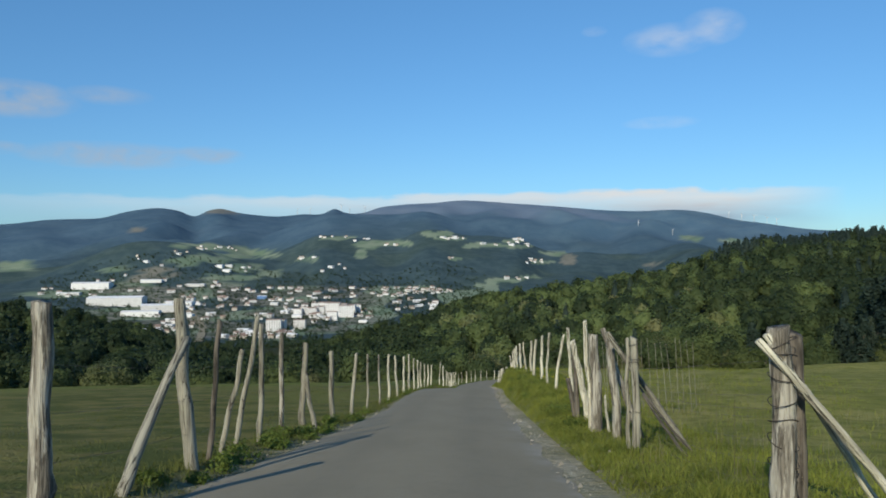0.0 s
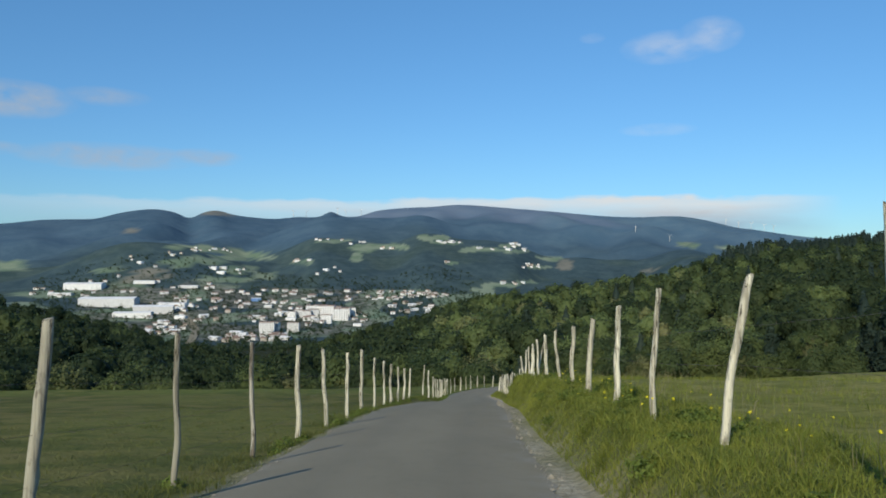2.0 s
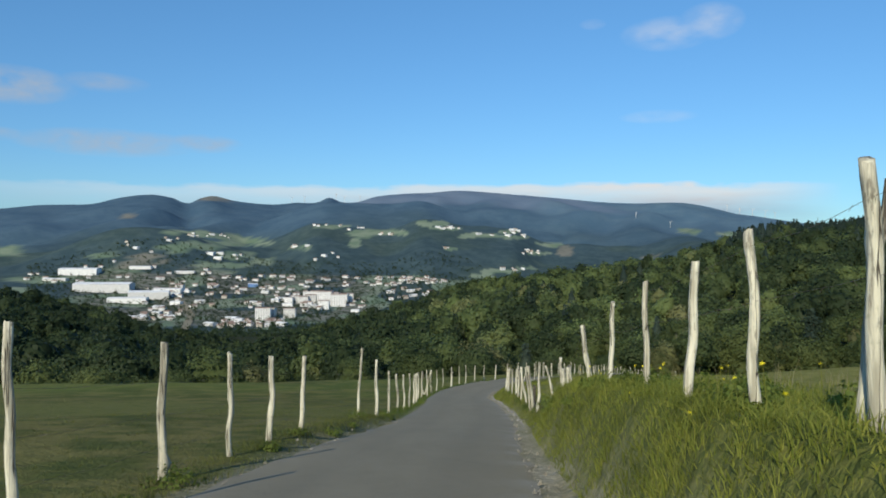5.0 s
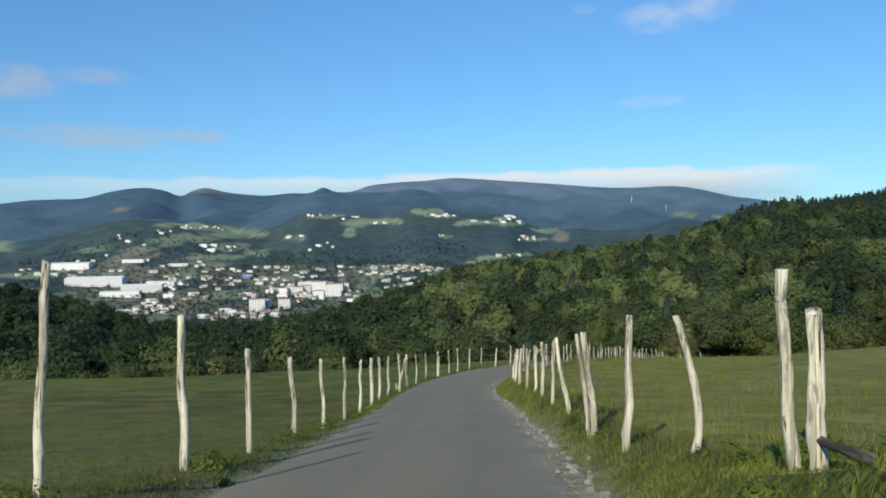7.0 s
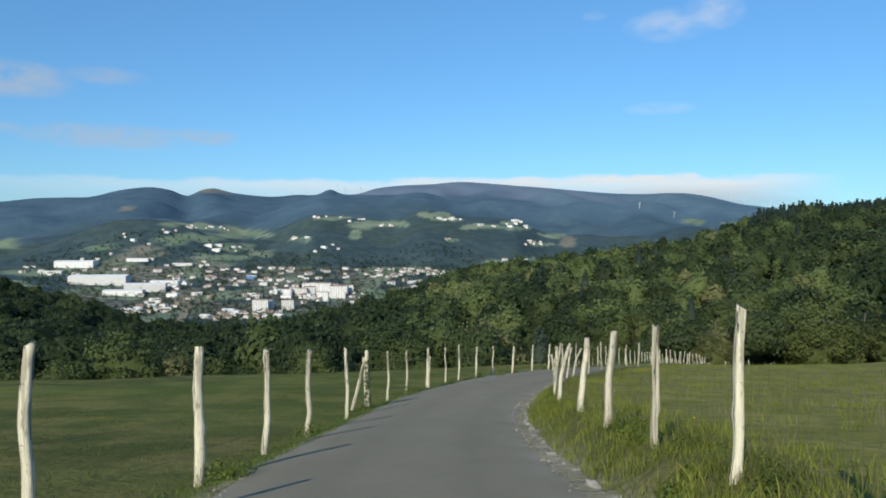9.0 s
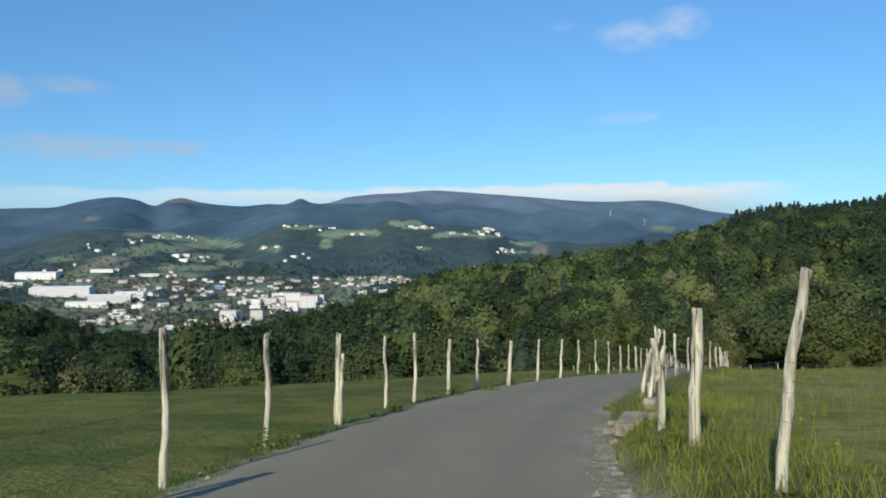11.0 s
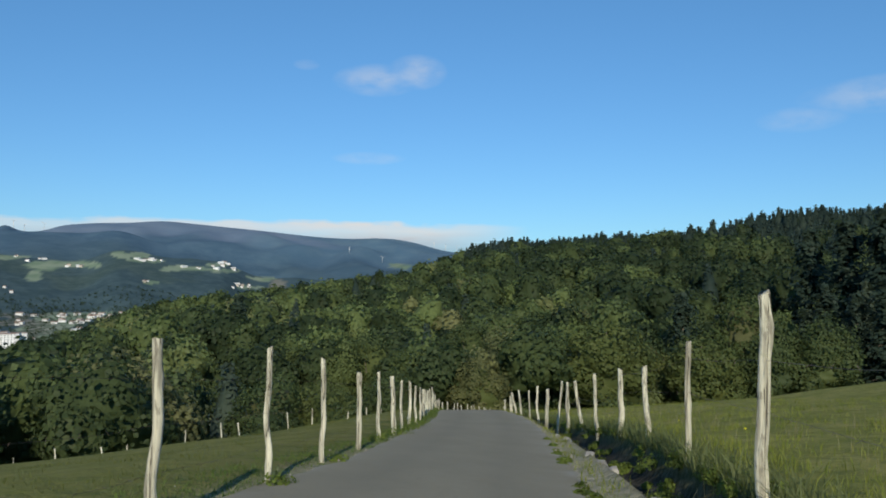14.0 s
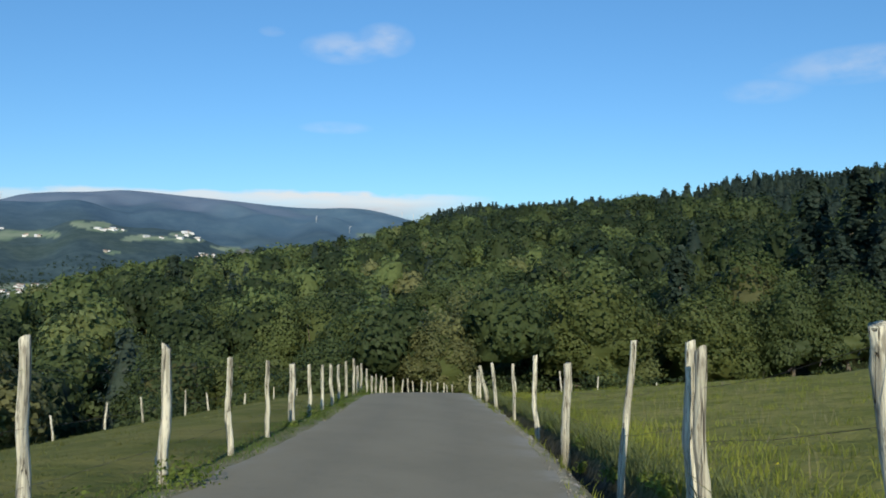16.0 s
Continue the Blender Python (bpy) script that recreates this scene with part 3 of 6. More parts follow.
def ground():
    near = np.arange(-16, 178, 0.75)
    grow = [178.0]
    while grow[-1] < 4690:
        grow.append(grow[-1] + 0.8 + 0.0095 * (grow[-1] - 170) + (1.2 if grow[-1] > 200 else 0))
    back = [-16.0]
    while back[-1] > -900:
        back.append(back[-1] - 1.0 - 0.12 * (-16 - back[-1]))
    ys = np.concatenate([back[:0:-1], near, grow])
    half = [0.0]
    while half[-1] < 4200:
        d = half[-1]
        half.append(d + (0.12 if d < 3.6 else 0.12 + 0.07 * (d - 3.6) if d < 40 else 3.0 + 0.026 * (d - 40) if d < 860 else 24))
    ds = np.array([-v for v in half[:0:-1]] + half)
    yy, dd = np.meshgrid(ys, ds, indexing="ij")
    # the sheet opens out with distance, so that far slopes have points enough
    xx = road_x(np.minimum(yy, ROAD_Y[-1])) * (1 - step(178, 600, yy)) + dd
    zz = land(xx, yy)
    n, m = yy.shape
    idx = np.arange(n * m).reshape(n, m)
    faces = np.stack([idx[:-1, :-1], idx[:-1, 1:], idx[1:, 1:], idx[1:, :-1]], -1).reshape(-1, 4)
    me = fast_mesh("ground", np.stack([xx, yy, zz], -1).reshape(-1, 3), faces, GROUND, True)
    x, y = xx.ravel(), yy.ravel()
    yc = np.minimum(y, ROAD_Y[-1])
    d = (x - road_x(yc)) * np.cos(heading(yc))
    r, a = np.hypot(x, y), np.degrees(np.arctan2(x, y))
    put_mask(me, "right_meadow", (step(2, 4, d) + 0.45 * step(2, 4, -d) * step(103, 113, y)) * (1 - step(165, 200, r)))
    put_mask(me, "lush", (1 - step(-2.5, -1.5, d)) * step(78, 92, y) * (1 - step(101, 111, y)) * (0.5 + 0.3 * wave(x, y, 14, 23)) * (y < 176))
    bank = 0.85 * (d > 0.9) * (1 - step(-0.2, -0.1, d - gutter(y))) * step(97, 101, y) * (y < 150) * (0.8 + 0.2 * wave(x, y, 1.4, 24))
    put_mask(me, "earth", np.maximum(bank, np.exp(-(((np.abs(d) - side(yc, d) - 0.06) / np.where(d > 0, 0.34 + 0.08 * wave(x, y, 2.2, 22), 0.24)) ** 2)) * np.where(d > 0, 0.9, 0.5) * (y < 176) * (0.75 + 0.25 * wave(x, y, 3, 21))))
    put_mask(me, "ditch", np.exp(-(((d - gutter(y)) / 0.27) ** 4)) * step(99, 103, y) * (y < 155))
    put_mask(me, "rank", 0.9 * step(HALF + 0.35, HALF + 0.55, d) * (1 - step(3.2, 4.6, d)) * step(10, 14, y) * (1 - step(58, 62, y)))
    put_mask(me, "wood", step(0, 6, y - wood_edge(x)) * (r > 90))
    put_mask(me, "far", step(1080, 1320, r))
    rise = np.degrees(np.arctan2(zz.ravel() + 0.9, r - 14.5))
    field, brown = np.zeros_like(r), np.zeros_like(r)
    wob_a, wob_e = 0.16 * wave(x, y, 150, 31) + 0.08 * wave(x, y, 60, 32), 0.07 * wave(x, y, 180, 38) + 0.04 * wave(x, y, 70, 39)
    for fa, fe, wa, we, kind in FIELDS:
        inside = 1 - np.abs((a - fa + wob_a) / wa) ** 3 - np.abs((rise - fe + wob_e) / we) ** 3
        if kind:
            brown = np.maximum(brown, inside)
        else:
            field = np.maximum(field, inside)
    copse = (wave(x, y, 62, 35) + 0.6 * wave(x, y, 27, 36) > 0.75) * (r < 2750) * (np.abs(a + 17) < 7)
    field = np.where(copse, 0, field)
    field = np.maximum(field, 0.75 * step(1250, 1350, r) * (1 - step(2150, 2300, r)) * (wave(x, y, 260, 33) > 0.0) * (np.abs(a + 12) < 16))
    put_mask(me, "field", step(0.0, 0.3, field) * (r > 1250))
    put_mask(me, "brown_field", step(0.0, 0.3, brown) * (r > 1250) * (1 - copse))
    # the haze-blue wood colour comes in with distance
    put_mask(me, "hazy_upland", step(2750, 3500, r + 90 * wave(x, y, 500, 36)))
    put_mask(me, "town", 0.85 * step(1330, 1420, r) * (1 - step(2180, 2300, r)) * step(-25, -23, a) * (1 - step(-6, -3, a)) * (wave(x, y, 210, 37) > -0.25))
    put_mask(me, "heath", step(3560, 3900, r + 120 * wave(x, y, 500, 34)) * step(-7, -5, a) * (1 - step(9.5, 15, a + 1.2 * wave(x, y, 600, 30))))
    put_mask(me, "hazy_slope", step(3300, 3700, r) * step(3, 9, a))
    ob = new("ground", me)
    return tagged(ob, "grassy hillside falling to a wooded valley and mountains", "ground", kind="structure")


# fields on the far slopes: bearing, elevation, half widths in degrees; 1: brown or ploughed
FIELDS = [(-4.0, 1.12, 1.9, .22, 0), (-5.6, 1.00, .9, .30, 0), (-5.9, .35, .35, .40, 0), (-7.6, 1.50, 1.3, .13, 0), (-0.4, 1.74, 1.3, .24, 0), (0.6, 1.38, 1.3, .11, 0),
          (3.4, .86, 2.1, .15, 0), (5.6, .78, .9, .17, 0), (2.4, 1.02, .5, .12, 0), (5.0, 1.2, .7, .13, 0), (-13.0, .25, 1.5, .15, 0), (-14.6, .38, 1.0, .2, 0), (-9.8, .0, .9, .14, 0),
          (4.4, -1.68, 1.5, .17, 0), (3.0, -2.02, 1.0, .17, 0), (6.2, -1.45, .8, .12, 0), (7.2, -.35, .9, .13, 0), (7.9, .28, 1.1, .11, 0), (0.9, -.05, .5, .12, 0),
          (-17.4, 1.0, 1.5, .17, 0), (-15.6, .78, 1.6, .18, 0), (-13.6, .52, 1.5, .16, 0), (-14.2, -.55, 1.5, .3, 0), (-16.4, .15, 1.7, .35, 0), (-15.0, -1.25, 2.2, .2, 0), (-12.4, -1.0, .8, .3, 0),
          (-22.6, -.55, .9, .16, 0), (-18.2, -.1, 1.1, .3, 0), (-28.4, -.3, 1.1, .38, 0), (-31, -.6, 1.4, .3, 0), (-21.3, 2.15, .5, .14, 1), (-19.8, -.85, 1.1, .38, 1), (-20.8, -1.25, .9, .3, 1),
          (8.95, -.2, .55, .40, 1), (14.8, -.58, .6, .12, 1), (-15.6, 3.45, 1.3, .22, 1), (17.4, 1.2, .9, .14, 0), (20.0, 1.0, .6, .2, 0)]
EDGE_X = [-400, -200, -120, -60, 0, 25, 45, 80, 140, 200, 300, 500]
EDGE_Y = [60, 95, 108, 130, 152, 170, 177, 176, 166, 150, 130, 100]


def wood_edge(x):
    """Where the woods begin, by x."""
    return np.interp(x, EDGE_X, EDGE_Y)


def road():
    ys = np.arange(-14, 174, 0.5)
    cross = np.array([-1.0, -0.985, -0.93, -0.8, -0.6, -0.42, -0.2, 0, 0.2, 0.42, 0.6, 0.8, 0.93, 0.985, 1.0])
    verts, track, rim = [], [], []
    ragged = [0.055 * np.array([wave(ys, ys * 0 + k * 50, 2.6, 40 + k), wave(ys, ys * 0 + k * 90, 0.9, 50 + k)]).sum(0) for k in (0, 1)]
    for j, y in enumerate(ys):
        t = float(heading(y))
        for c in cross:
            w = float(side(y, c)) + (ragged[0][j] if c < 0 else ragged[1][j]) * step(0.7, 1.0, abs(c))
            d = c * w
            z = float(road_z(y)) + 0.003 + 0.015 * (1 - c**8) + 0.03 * (1 - c * c) - (0.05 if abs(c) == 1.0 else 0.0)
            verts.append((float(road_x(y)) + d * math.cos(t), y - d * math.sin(t), z))
            track.append(math.exp(-((abs(c) - 0.45) / 0.16) ** 2))
            rim.append(step(0.72, 0.97, c) * 1.0 + 0.6 * step(0.85, 1.0, -c))
    m = len(cross)
    idx = np.arange(len(ys) * m).reshape(len(ys), m)
    faces = np.stack([idx[:-1, :-1], idx[:-1, 1:], idx[1:, 1:], idx[1:, :-1]], -1).reshape(-1, 4)
    me = fast_mesh("road", verts, faces, TARMAC)
    put_mask(me, "track", track)
    put_mask(me, "rim", rim)
    return tagged(new("road", me), "narrow grey tarmac lane with crumbling edges", "road", kind="structure")


ground()
road()


# ---- fence posts ----
POST_TOPS = {"left": [], "right": []}


def fence_post(y, offset, tall, wide, lean, bent=0.0, material=None, label="weathered grey split-wood fence post beside the lane", group="fence posts along the lane"):
    """A rough stake, driven in beside the lane; lean: how far the head stands off to the right of the foot."""
    rng = random.Random(int(y * 100) + int(offset * 10))
    x = float(road_x(y)) + offset
    z = float(land(x, y))
    n, sides = 17, 12
    bows = [(rng.uniform(0.006, 0.016) * tall, rng.uniform(0.7, 1.1), rng.uniform(0, 6.28)), (rng.uniform(0.003, 0.008) * tall, rng.uniform(1.6, 2.6), rng.uniform(0, 6.28))]
    kink, knee = rng.uniform(0.25, 0.75), rng.choice((-1, 1)) * rng.uniform(0.0, 0.014) * tall
    path, radii = [], []
    for i in range(n):
        u = i / (n - 1)
        fade = math.sin(math.pi * u)
        off = bent * fade + knee * max(0, 1 - abs(u - kink) * 4) + fade * sum(w * math.sin(6.28 * f * u + p) for w, f, p in bows)
        path.append((lean * u + off, 0.7 * fade * sum(w * math.cos(6.28 * f * u + 2 * p) for w, f, p in bows), -0.25 + u * (tall + 0.25)))
        radii.append(wide / 2 * (1.13 - 0.22 * u) * rng.uniform(0.965, 1.035))
    verts, faces = tube(path, radii, sides, 0.09, rng)
    # the split faces run the length of the stake; knots and stubs of branches stand out of it
    flat = rng.uniform(0, 6.28)
    knots = [(rng.uniform(0.15, 0.95), rng.uniform(0, 6.28), rng.uniform(0.18, 0.5)) for _ in range(rng.randrange(2, 5))]
    for i in range(n):
        mid, u = Vector(path[i]), i / (n - 1)
        for k in range(sides):
            v, a = verts[i * sides + k], 6.283 * k / sides
            grow = 1 - 0.16 * max(0.0, math.cos(a - flat - 0.5 * u)) ** 2 - 0.10 * max(0.0, math.cos(a - flat - 2.3)) ** 2
            for at, way, size in knots:
                grow += size * math.exp(-((u - at) * tall / 0.045) ** 2) * max(0.0, math.cos(a - way)) ** 3
            verts[i * sides + k] = mid + (v - mid) * grow
    slant, way = rng.uniform(0.1, 0.7 if wide < 0.14 else 0.25), rng.uniform(0, 6.28)
    for v in verts[-sides:]:
        v.z += slant * min(wide, 0.1) * 0.5 * math.cos(way + math.atan2(v.y - path[-1][1], v.x - path[-1][0])) - rng.uniform(0, 0.16) * wide
    ob = new("fence_post", link_mesh("fence_post", verts, faces, material or WOOD, True))
    ob.matrix_basis = Matrix.Translation((x, y, z))
    POST_TOPS["left" if offset < 0 else "right"].append((y, x, z, lean, tall))
    return tagged(ob, label, "fence post", group)


fence_post(5.8, -2.45, 1.58, 0.17, 0.00, 0.0, BARKED)
fence_post(8.7, -2.38, 1.88, 0.15, -0.14, 0.0, GREY_WOOD)
fence_post(9.5, -2.49, 1.67, 0.07, 0.17, 0.0, DARK_WOOD)
fence_post(10.2, -2.58, 1.34, 0.07, 0.32, 0.0, GREY_WOOD)
fence_post(10.8, -2.58, 1.80, 0.07, 0.36, 0.0, GREY_WOOD)
fence_post(11.9, -2.51, 1.77, 0.09, 0.04, 0.0, GREY_WOOD)
fence_post(13.2, -2.52, 1.68, 0.08, 0.04, 0.0, BARKED)
fence_post(14.9, -2.52, 1.60, 0.12, 0.08, 0.0, GREY_WOOD)
fence_post(17.6, -2.41, 1.54, 0.11, -0.02, 0.0, GREY_WOOD)
fence_post(20.6, -2.43, 1.59, 0.10, 0.14, 0.0, GREY_WOOD)
fence_post(23.3, -2.35, 1.64, 0.07, 0.04, 0.0, GREY_WOOD)
fence_post(26.3, -2.29, 1.66, 0.07, 0.00, 0.0, BARKED)
fence_post(29.5, -2.30, 1.71, 0.11, 0.02)
fence_post(32.0, -2.22, 1.69, 0.09, -0.09)
fence_post(34.8, -2.26, 1.64, 0.09, -0.00)
fence_post(37.2, -2.27, 1.77, 0.10, 0.01)
fence_post(40.2, -2.29, 1.62, 0.08, 0.03)
fence_post(42.9, -2.30, 1.62, 0.08, 0.01)
fence_post(46.0, -2.44, 1.57, 0.10, 0.03)
fence_post(48.2, -2.41, 1.46, 0.08, -0.00)
fence_post(50.1, -2.42, 1.41, 0.10, 0.04)
fence_post(52.2, -2.47, 1.42, 0.10, 0.09)
fence_post(57.8, -2.53, 1.82, 0.07, 0.14)
fence_post(60.3, -2.40, 1.65, 0.10, 0.00)
fence_post(62.2, -2.28, 1.38, 0.08, -0.00)
fence_post(64.6, -2.24, 1.33, 0.08, -0.07)
fence_post(67.0, -2.23, 1.35, 0.08, -0.03)
fence_post(69.6, -2.20, 1.42, 0.07, -0.00)
fence_post(72.2, -2.19, 1.37, 0.08, 0.06)
fence_post(75.6, -2.21, 1.46, 0.11, 0.03)
fence_post(78.7, -2.26, 1.50, 0.10, 0.02)
fence_post(81.5, -2.31, 1.56, 0.10, 0.07)
fence_post(85.2, -2.35, 1.63, 0.09, -0.02)
fence_post(87.7, -2.44, 1.54, 0.13, -0.00)
fence_post(90.4, -2.53, 1.46, 0.07, 0.02)
fence_post(93.1, -2.62, 1.42, 0.08, 0.01)
fence_post(95.7, -2.61, 1.45, 0.09, 0.05)
fence_post(98.3, -2.65, 1.40, 0.07, 0.01)
fence_post(100.0, -2.62, 1.48, 0.07, 0.01)
fence_post(102.4, -2.67, 1.36, 0.10, 0.06)
fence_post(104.7, -2.65, 1.37, 0.08, -0.01)
fence_post(106.8, -2.46, 1.35, 0.12, 0.09)
fence_post(109.3, -2.36, 1.42, 0.09, 0.09)
fence_post(111.5, -2.26, 1.43, 0.09, 0.10)
fence_post(113.5, -2.17, 1.42, 0.10, 0.02)
fence_post(115.8, -2.07, 1.47, 0.07, 0.02)
fence_post(117.9, -2.02, 1.44, 0.08, 0.00)
fence_post(120.3, -2.03, 1.33, 0.10, 0.00)
fence_post(122.6, -2.09, 1.41, 0.07, -0.02)
fence_post(125.0, -2.15, 1.39, 0.11, -0.07)
fence_post(127.0, -2.25, 1.33, 0.08, -0.02)
fence_post(129.3, -2.34, 1.34, 0.10, 0.03)
fence_post(131.4, -2.36, 1.22, 0.08, 0.00)
fence_post(133.3, -2.37, 1.15, 0.07, 0.01)
fence_post(135.3, -2.40, 1.10, 0.11, -0.00)
fence_post(137.3, -2.39, 1.08, 0.08, -0.02)
fence_post(139.2, -2.39, 1.05, 0.08, 0.02)
fence_post(141.1, -2.36, 1.05, 0.09, -0.03)
fence_post(142.9, -2.38, 1.05, 0.08, -0.02)
fence_post(19.2, 3.14, 1.66, 0.09, -0.10)
fence_post(22.0, 3.04, 1.53, 0.08, 0.26, -0.05)
fence_post(24.9, 3.16, 1.66, 0.08, 0.06, -0.05)
fence_post(27.7, 3.23, 1.58, 0.10, 0.05)
fence_post(30.2, 3.14, 1.47, 0.11, 0.12)
fence_post(33.7, 3.27, 1.38, 0.10, 0.03)
fence_post(35.7, 3.24, 1.31, 0.08, -0.18, -0.05)
fence_post(38.5, 3.06, 1.30, 0.10, -0.04)
fence_post(40.7, 3.03, 1.26, 0.08, -0.08)
fence_post(42.2, 3.00, 1.18, 0.07, -0.08)
fence_post(43.9, 2.97, 1.19, 0.08, 0.07)
fence_post(45.8, 3.00, 1.19, 0.07, -0.02)
fence_post(48.2, 2.93, 1.16, 0.07, 0.05)
fence_post(50.8, 2.98, 1.05, 0.09, -0.17)
fence_post(58.6, 2.54, 1.25, 0.07, -0.08, 0.13)
fence_post(60.5, 2.35, 1.49, 0.08, 0.05)
fence_post(65.7, 2.33, 1.33, 0.08, -0.24)
fence_post(67.9, 2.24, 1.34, 0.07, 0.06)
fence_post(70.6, 2.35, 1.32, 0.09, -0.00)
fence_post(73.0, 2.42, 1.26, 0.08, 0.05)
fence_post(75.3, 2.47, 1.23, 0.08, 0.00)
fence_post(77.6, 2.41, 1.24, 0.11, 0.11)
fence_post(80.4, 2.45, 1.22, 0.11, 0.12)
fence_post(85.3, 2.44, 1.33, 0.10, 0.25, -0.09)
fence_post(87.9, 2.33, 1.41, 0.07, 0.22)
fence_post(90.5, 2.37, 1.30, 0.11, 0.03)
fence_post(92.1, 2.26, 1.04, 0.09, -0.09, 0.04)
fence_post(95.8, 2.37, 1.20, 0.08, 0.20, -0.04)
fence_post(98.6, 2.30, 1.29, 0.09, 0.35, -0.13)
fence_post(101.6, 2.48, 1.79, 0.07, 0.03)
fence_post(104.1, 2.57, 1.79, 0.07, -0.02)
fence_post(106.4, 2.68, 1.69, 0.09, -0.04)
fence_post(108.8, 2.78, 1.54, 0.07, 0.03)
fence_post(111.3, 2.86, 1.55, 0.09, 0.01)
fence_post(113.9, 2.94, 1.26, 0.07, 0.04)
fence_post(116.3, 3.01, 1.07, 0.08, -0.06)
fence_post(118.5, 2.93, 1.12, 0.09, -0.00)
fence_post(120.8, 2.81, 1.29, 0.07, -0.08)
fence_post(123.4, 2.81, 1.11, 0.08, -0.25)
fence_post(125.8, 2.59, 1.33, 0.08, -0.00)
fence_post(125.5, 2.57, 1.35, 0.09, -0.01)
fence_post(127.6, 2.42, 1.63, 0.07, 0.19)
fence_post(130.6, 2.36, 1.46, 0.12, 0.03)
fence_post(133.2, 2.25, 1.59, 0.09, -0.02)
fence_post(136.3, 2.20, 1.42, 0.07, -0.03)
fence_post(140.8, 2.38, 1.44, 0.10, -0.19)
fence_post(144.9, 2.50, 1.15, 0.15, -0.34)
fence_post(5.3, 2.80, 1.30, 0.17, -0.05, 0.0, BARKED)
fence_post(5.5, 2.96, 1.26, 0.11, -0.02, 0.0, DARK_WOOD)
fence_post(10.55, 2.87, 1.51, 0.11, -0.02, 0.0, GREY_WOOD)
fence_post(10.75, 2.82, 1.50, 0.055, -0.02, 0.0, GREY_WOOD)
fence_post(11.9, 2.87, 1.52, 0.14, -0.10, 0.0, BARKED)
fence_post(13.45, 2.78, 1.66, 0.17, -0.04, 0.0, BARKED)
fence_post(13.6, 2.72, 1.88, 0.08, -0.09)
fence_post(15.6, 3.02, 1.56, 0.13, -0.35)
fence_post(56.85, 2.85, 1.14, 0.08, -0.11)
fence_post(56.45, 2.83, 0.96, 0.10, -0.03)
fence_post(55.5, 2.89, 0.84, 0.13, -0.02)
fence_post(62.93, 2.36, 1.44, 0.09, -0.17)
fence_post(62.9, 2.29, 1.43, 0.06, -0.20)


# ---- woods ----


def clump_faces(centres, normals, sizes, rng):
    """Irregular four-cornered leaf sprays at centres, facing about along normals."""
    n = len(centres)
    nr = normals + rng.normal(0, 0.33, (n, 3))
    nr /= np.linalg.norm(nr, axis=1)[:, None] + 1e-9
    ref = rng.normal(0, 1, (n, 3))
    u = np.cross(nr, ref)
    u /= np.linalg.norm(u, axis=1)[:, None] + 1e-9
    v = np.cross(nr, u)
    corners = []
    for a, b in ((1, 0), (0, 1), (-1, 0), (0, -1)):
        k = sizes[:, None] * rng.uniform(0.55, 1.1, (n, 1))
        corners.append(centres + (u * a + v * b * 0.8) * k + nr * sizes[:, None] * rng.uniform(-0.25, 0.1, (n, 1)))
    verts = np.stack(corners, 1).reshape(-1, 3)
    faces = np.arange(4 * n).reshape(n, 4)
    return verts, faces


def crown_points(kind, n, rng, lobes):
    """Places and outward directions of leaf sprays for a crown in a unit box (height 1)."""
    if kind == "pine":
        t = rng.uniform(0, 1, n) ** 0.8
        tier = np.floor(t * 11) / 11
        reach = (1 - tier) ** 0.45 * 0.21 * (0.8 + 0.2 * np.sin(tier * 40)) + 0.012
        ang = rng.uniform(0, 6.28, n)
        rad = reach * np.sqrt(rng.uniform(0.1, 1, n)) * (0.8 + 0.35 * np.sin(ang * 3 + tier * 17))
        c = np.stack([np.cos(ang) * rad, np.sin(ang) * rad, 0.08 + 0.89 * t - 0.08 * rad / 0.24], 1)
        nm = np.stack([np.cos(ang), np.sin(ang), np.full(n, 0.9)], 1)
        return c, nm
    d = rng.normal(0, 1, (n, 3))
    d /= np.linalg.norm(d, axis=1)[:, None]
    d[:, 2] = np.where(d[:, 2] < -0.35, -d[:, 2], d[:, 2])
    reach, out = envelope(d, lobes)
    k = rng.uniform(0.92, 1.06, n) + 0.12 * (rng.uniform(size=n) < 0.12)
    return HEART + d * (reach * k)[:, None], out


HEART = np.array([0, 0, 0.42])


def envelope(d, lobes):
    """How far a crown of lobes reaches from its heart along d, and which way its surface faces there."""
    c, r = lobes[:, :3] - HEART, lobes[:, 3:].mean(1)
    along = d @ c.T
    deep = along**2 - (c**2).sum(1) + r**2
    far = np.where(deep > 0, along + np.sqrt(np.maximum(deep, 0)), 0.0)
    best = far.argmax(1)
    reach = np.maximum(far.max(1), 0.16)
    out = d * reach[:, None] - c[best] * (far.max(1) > 0.16)[:, None]
    return reach, out / (np.linalg.norm(out, axis=1)[:, None] + 1e-9)


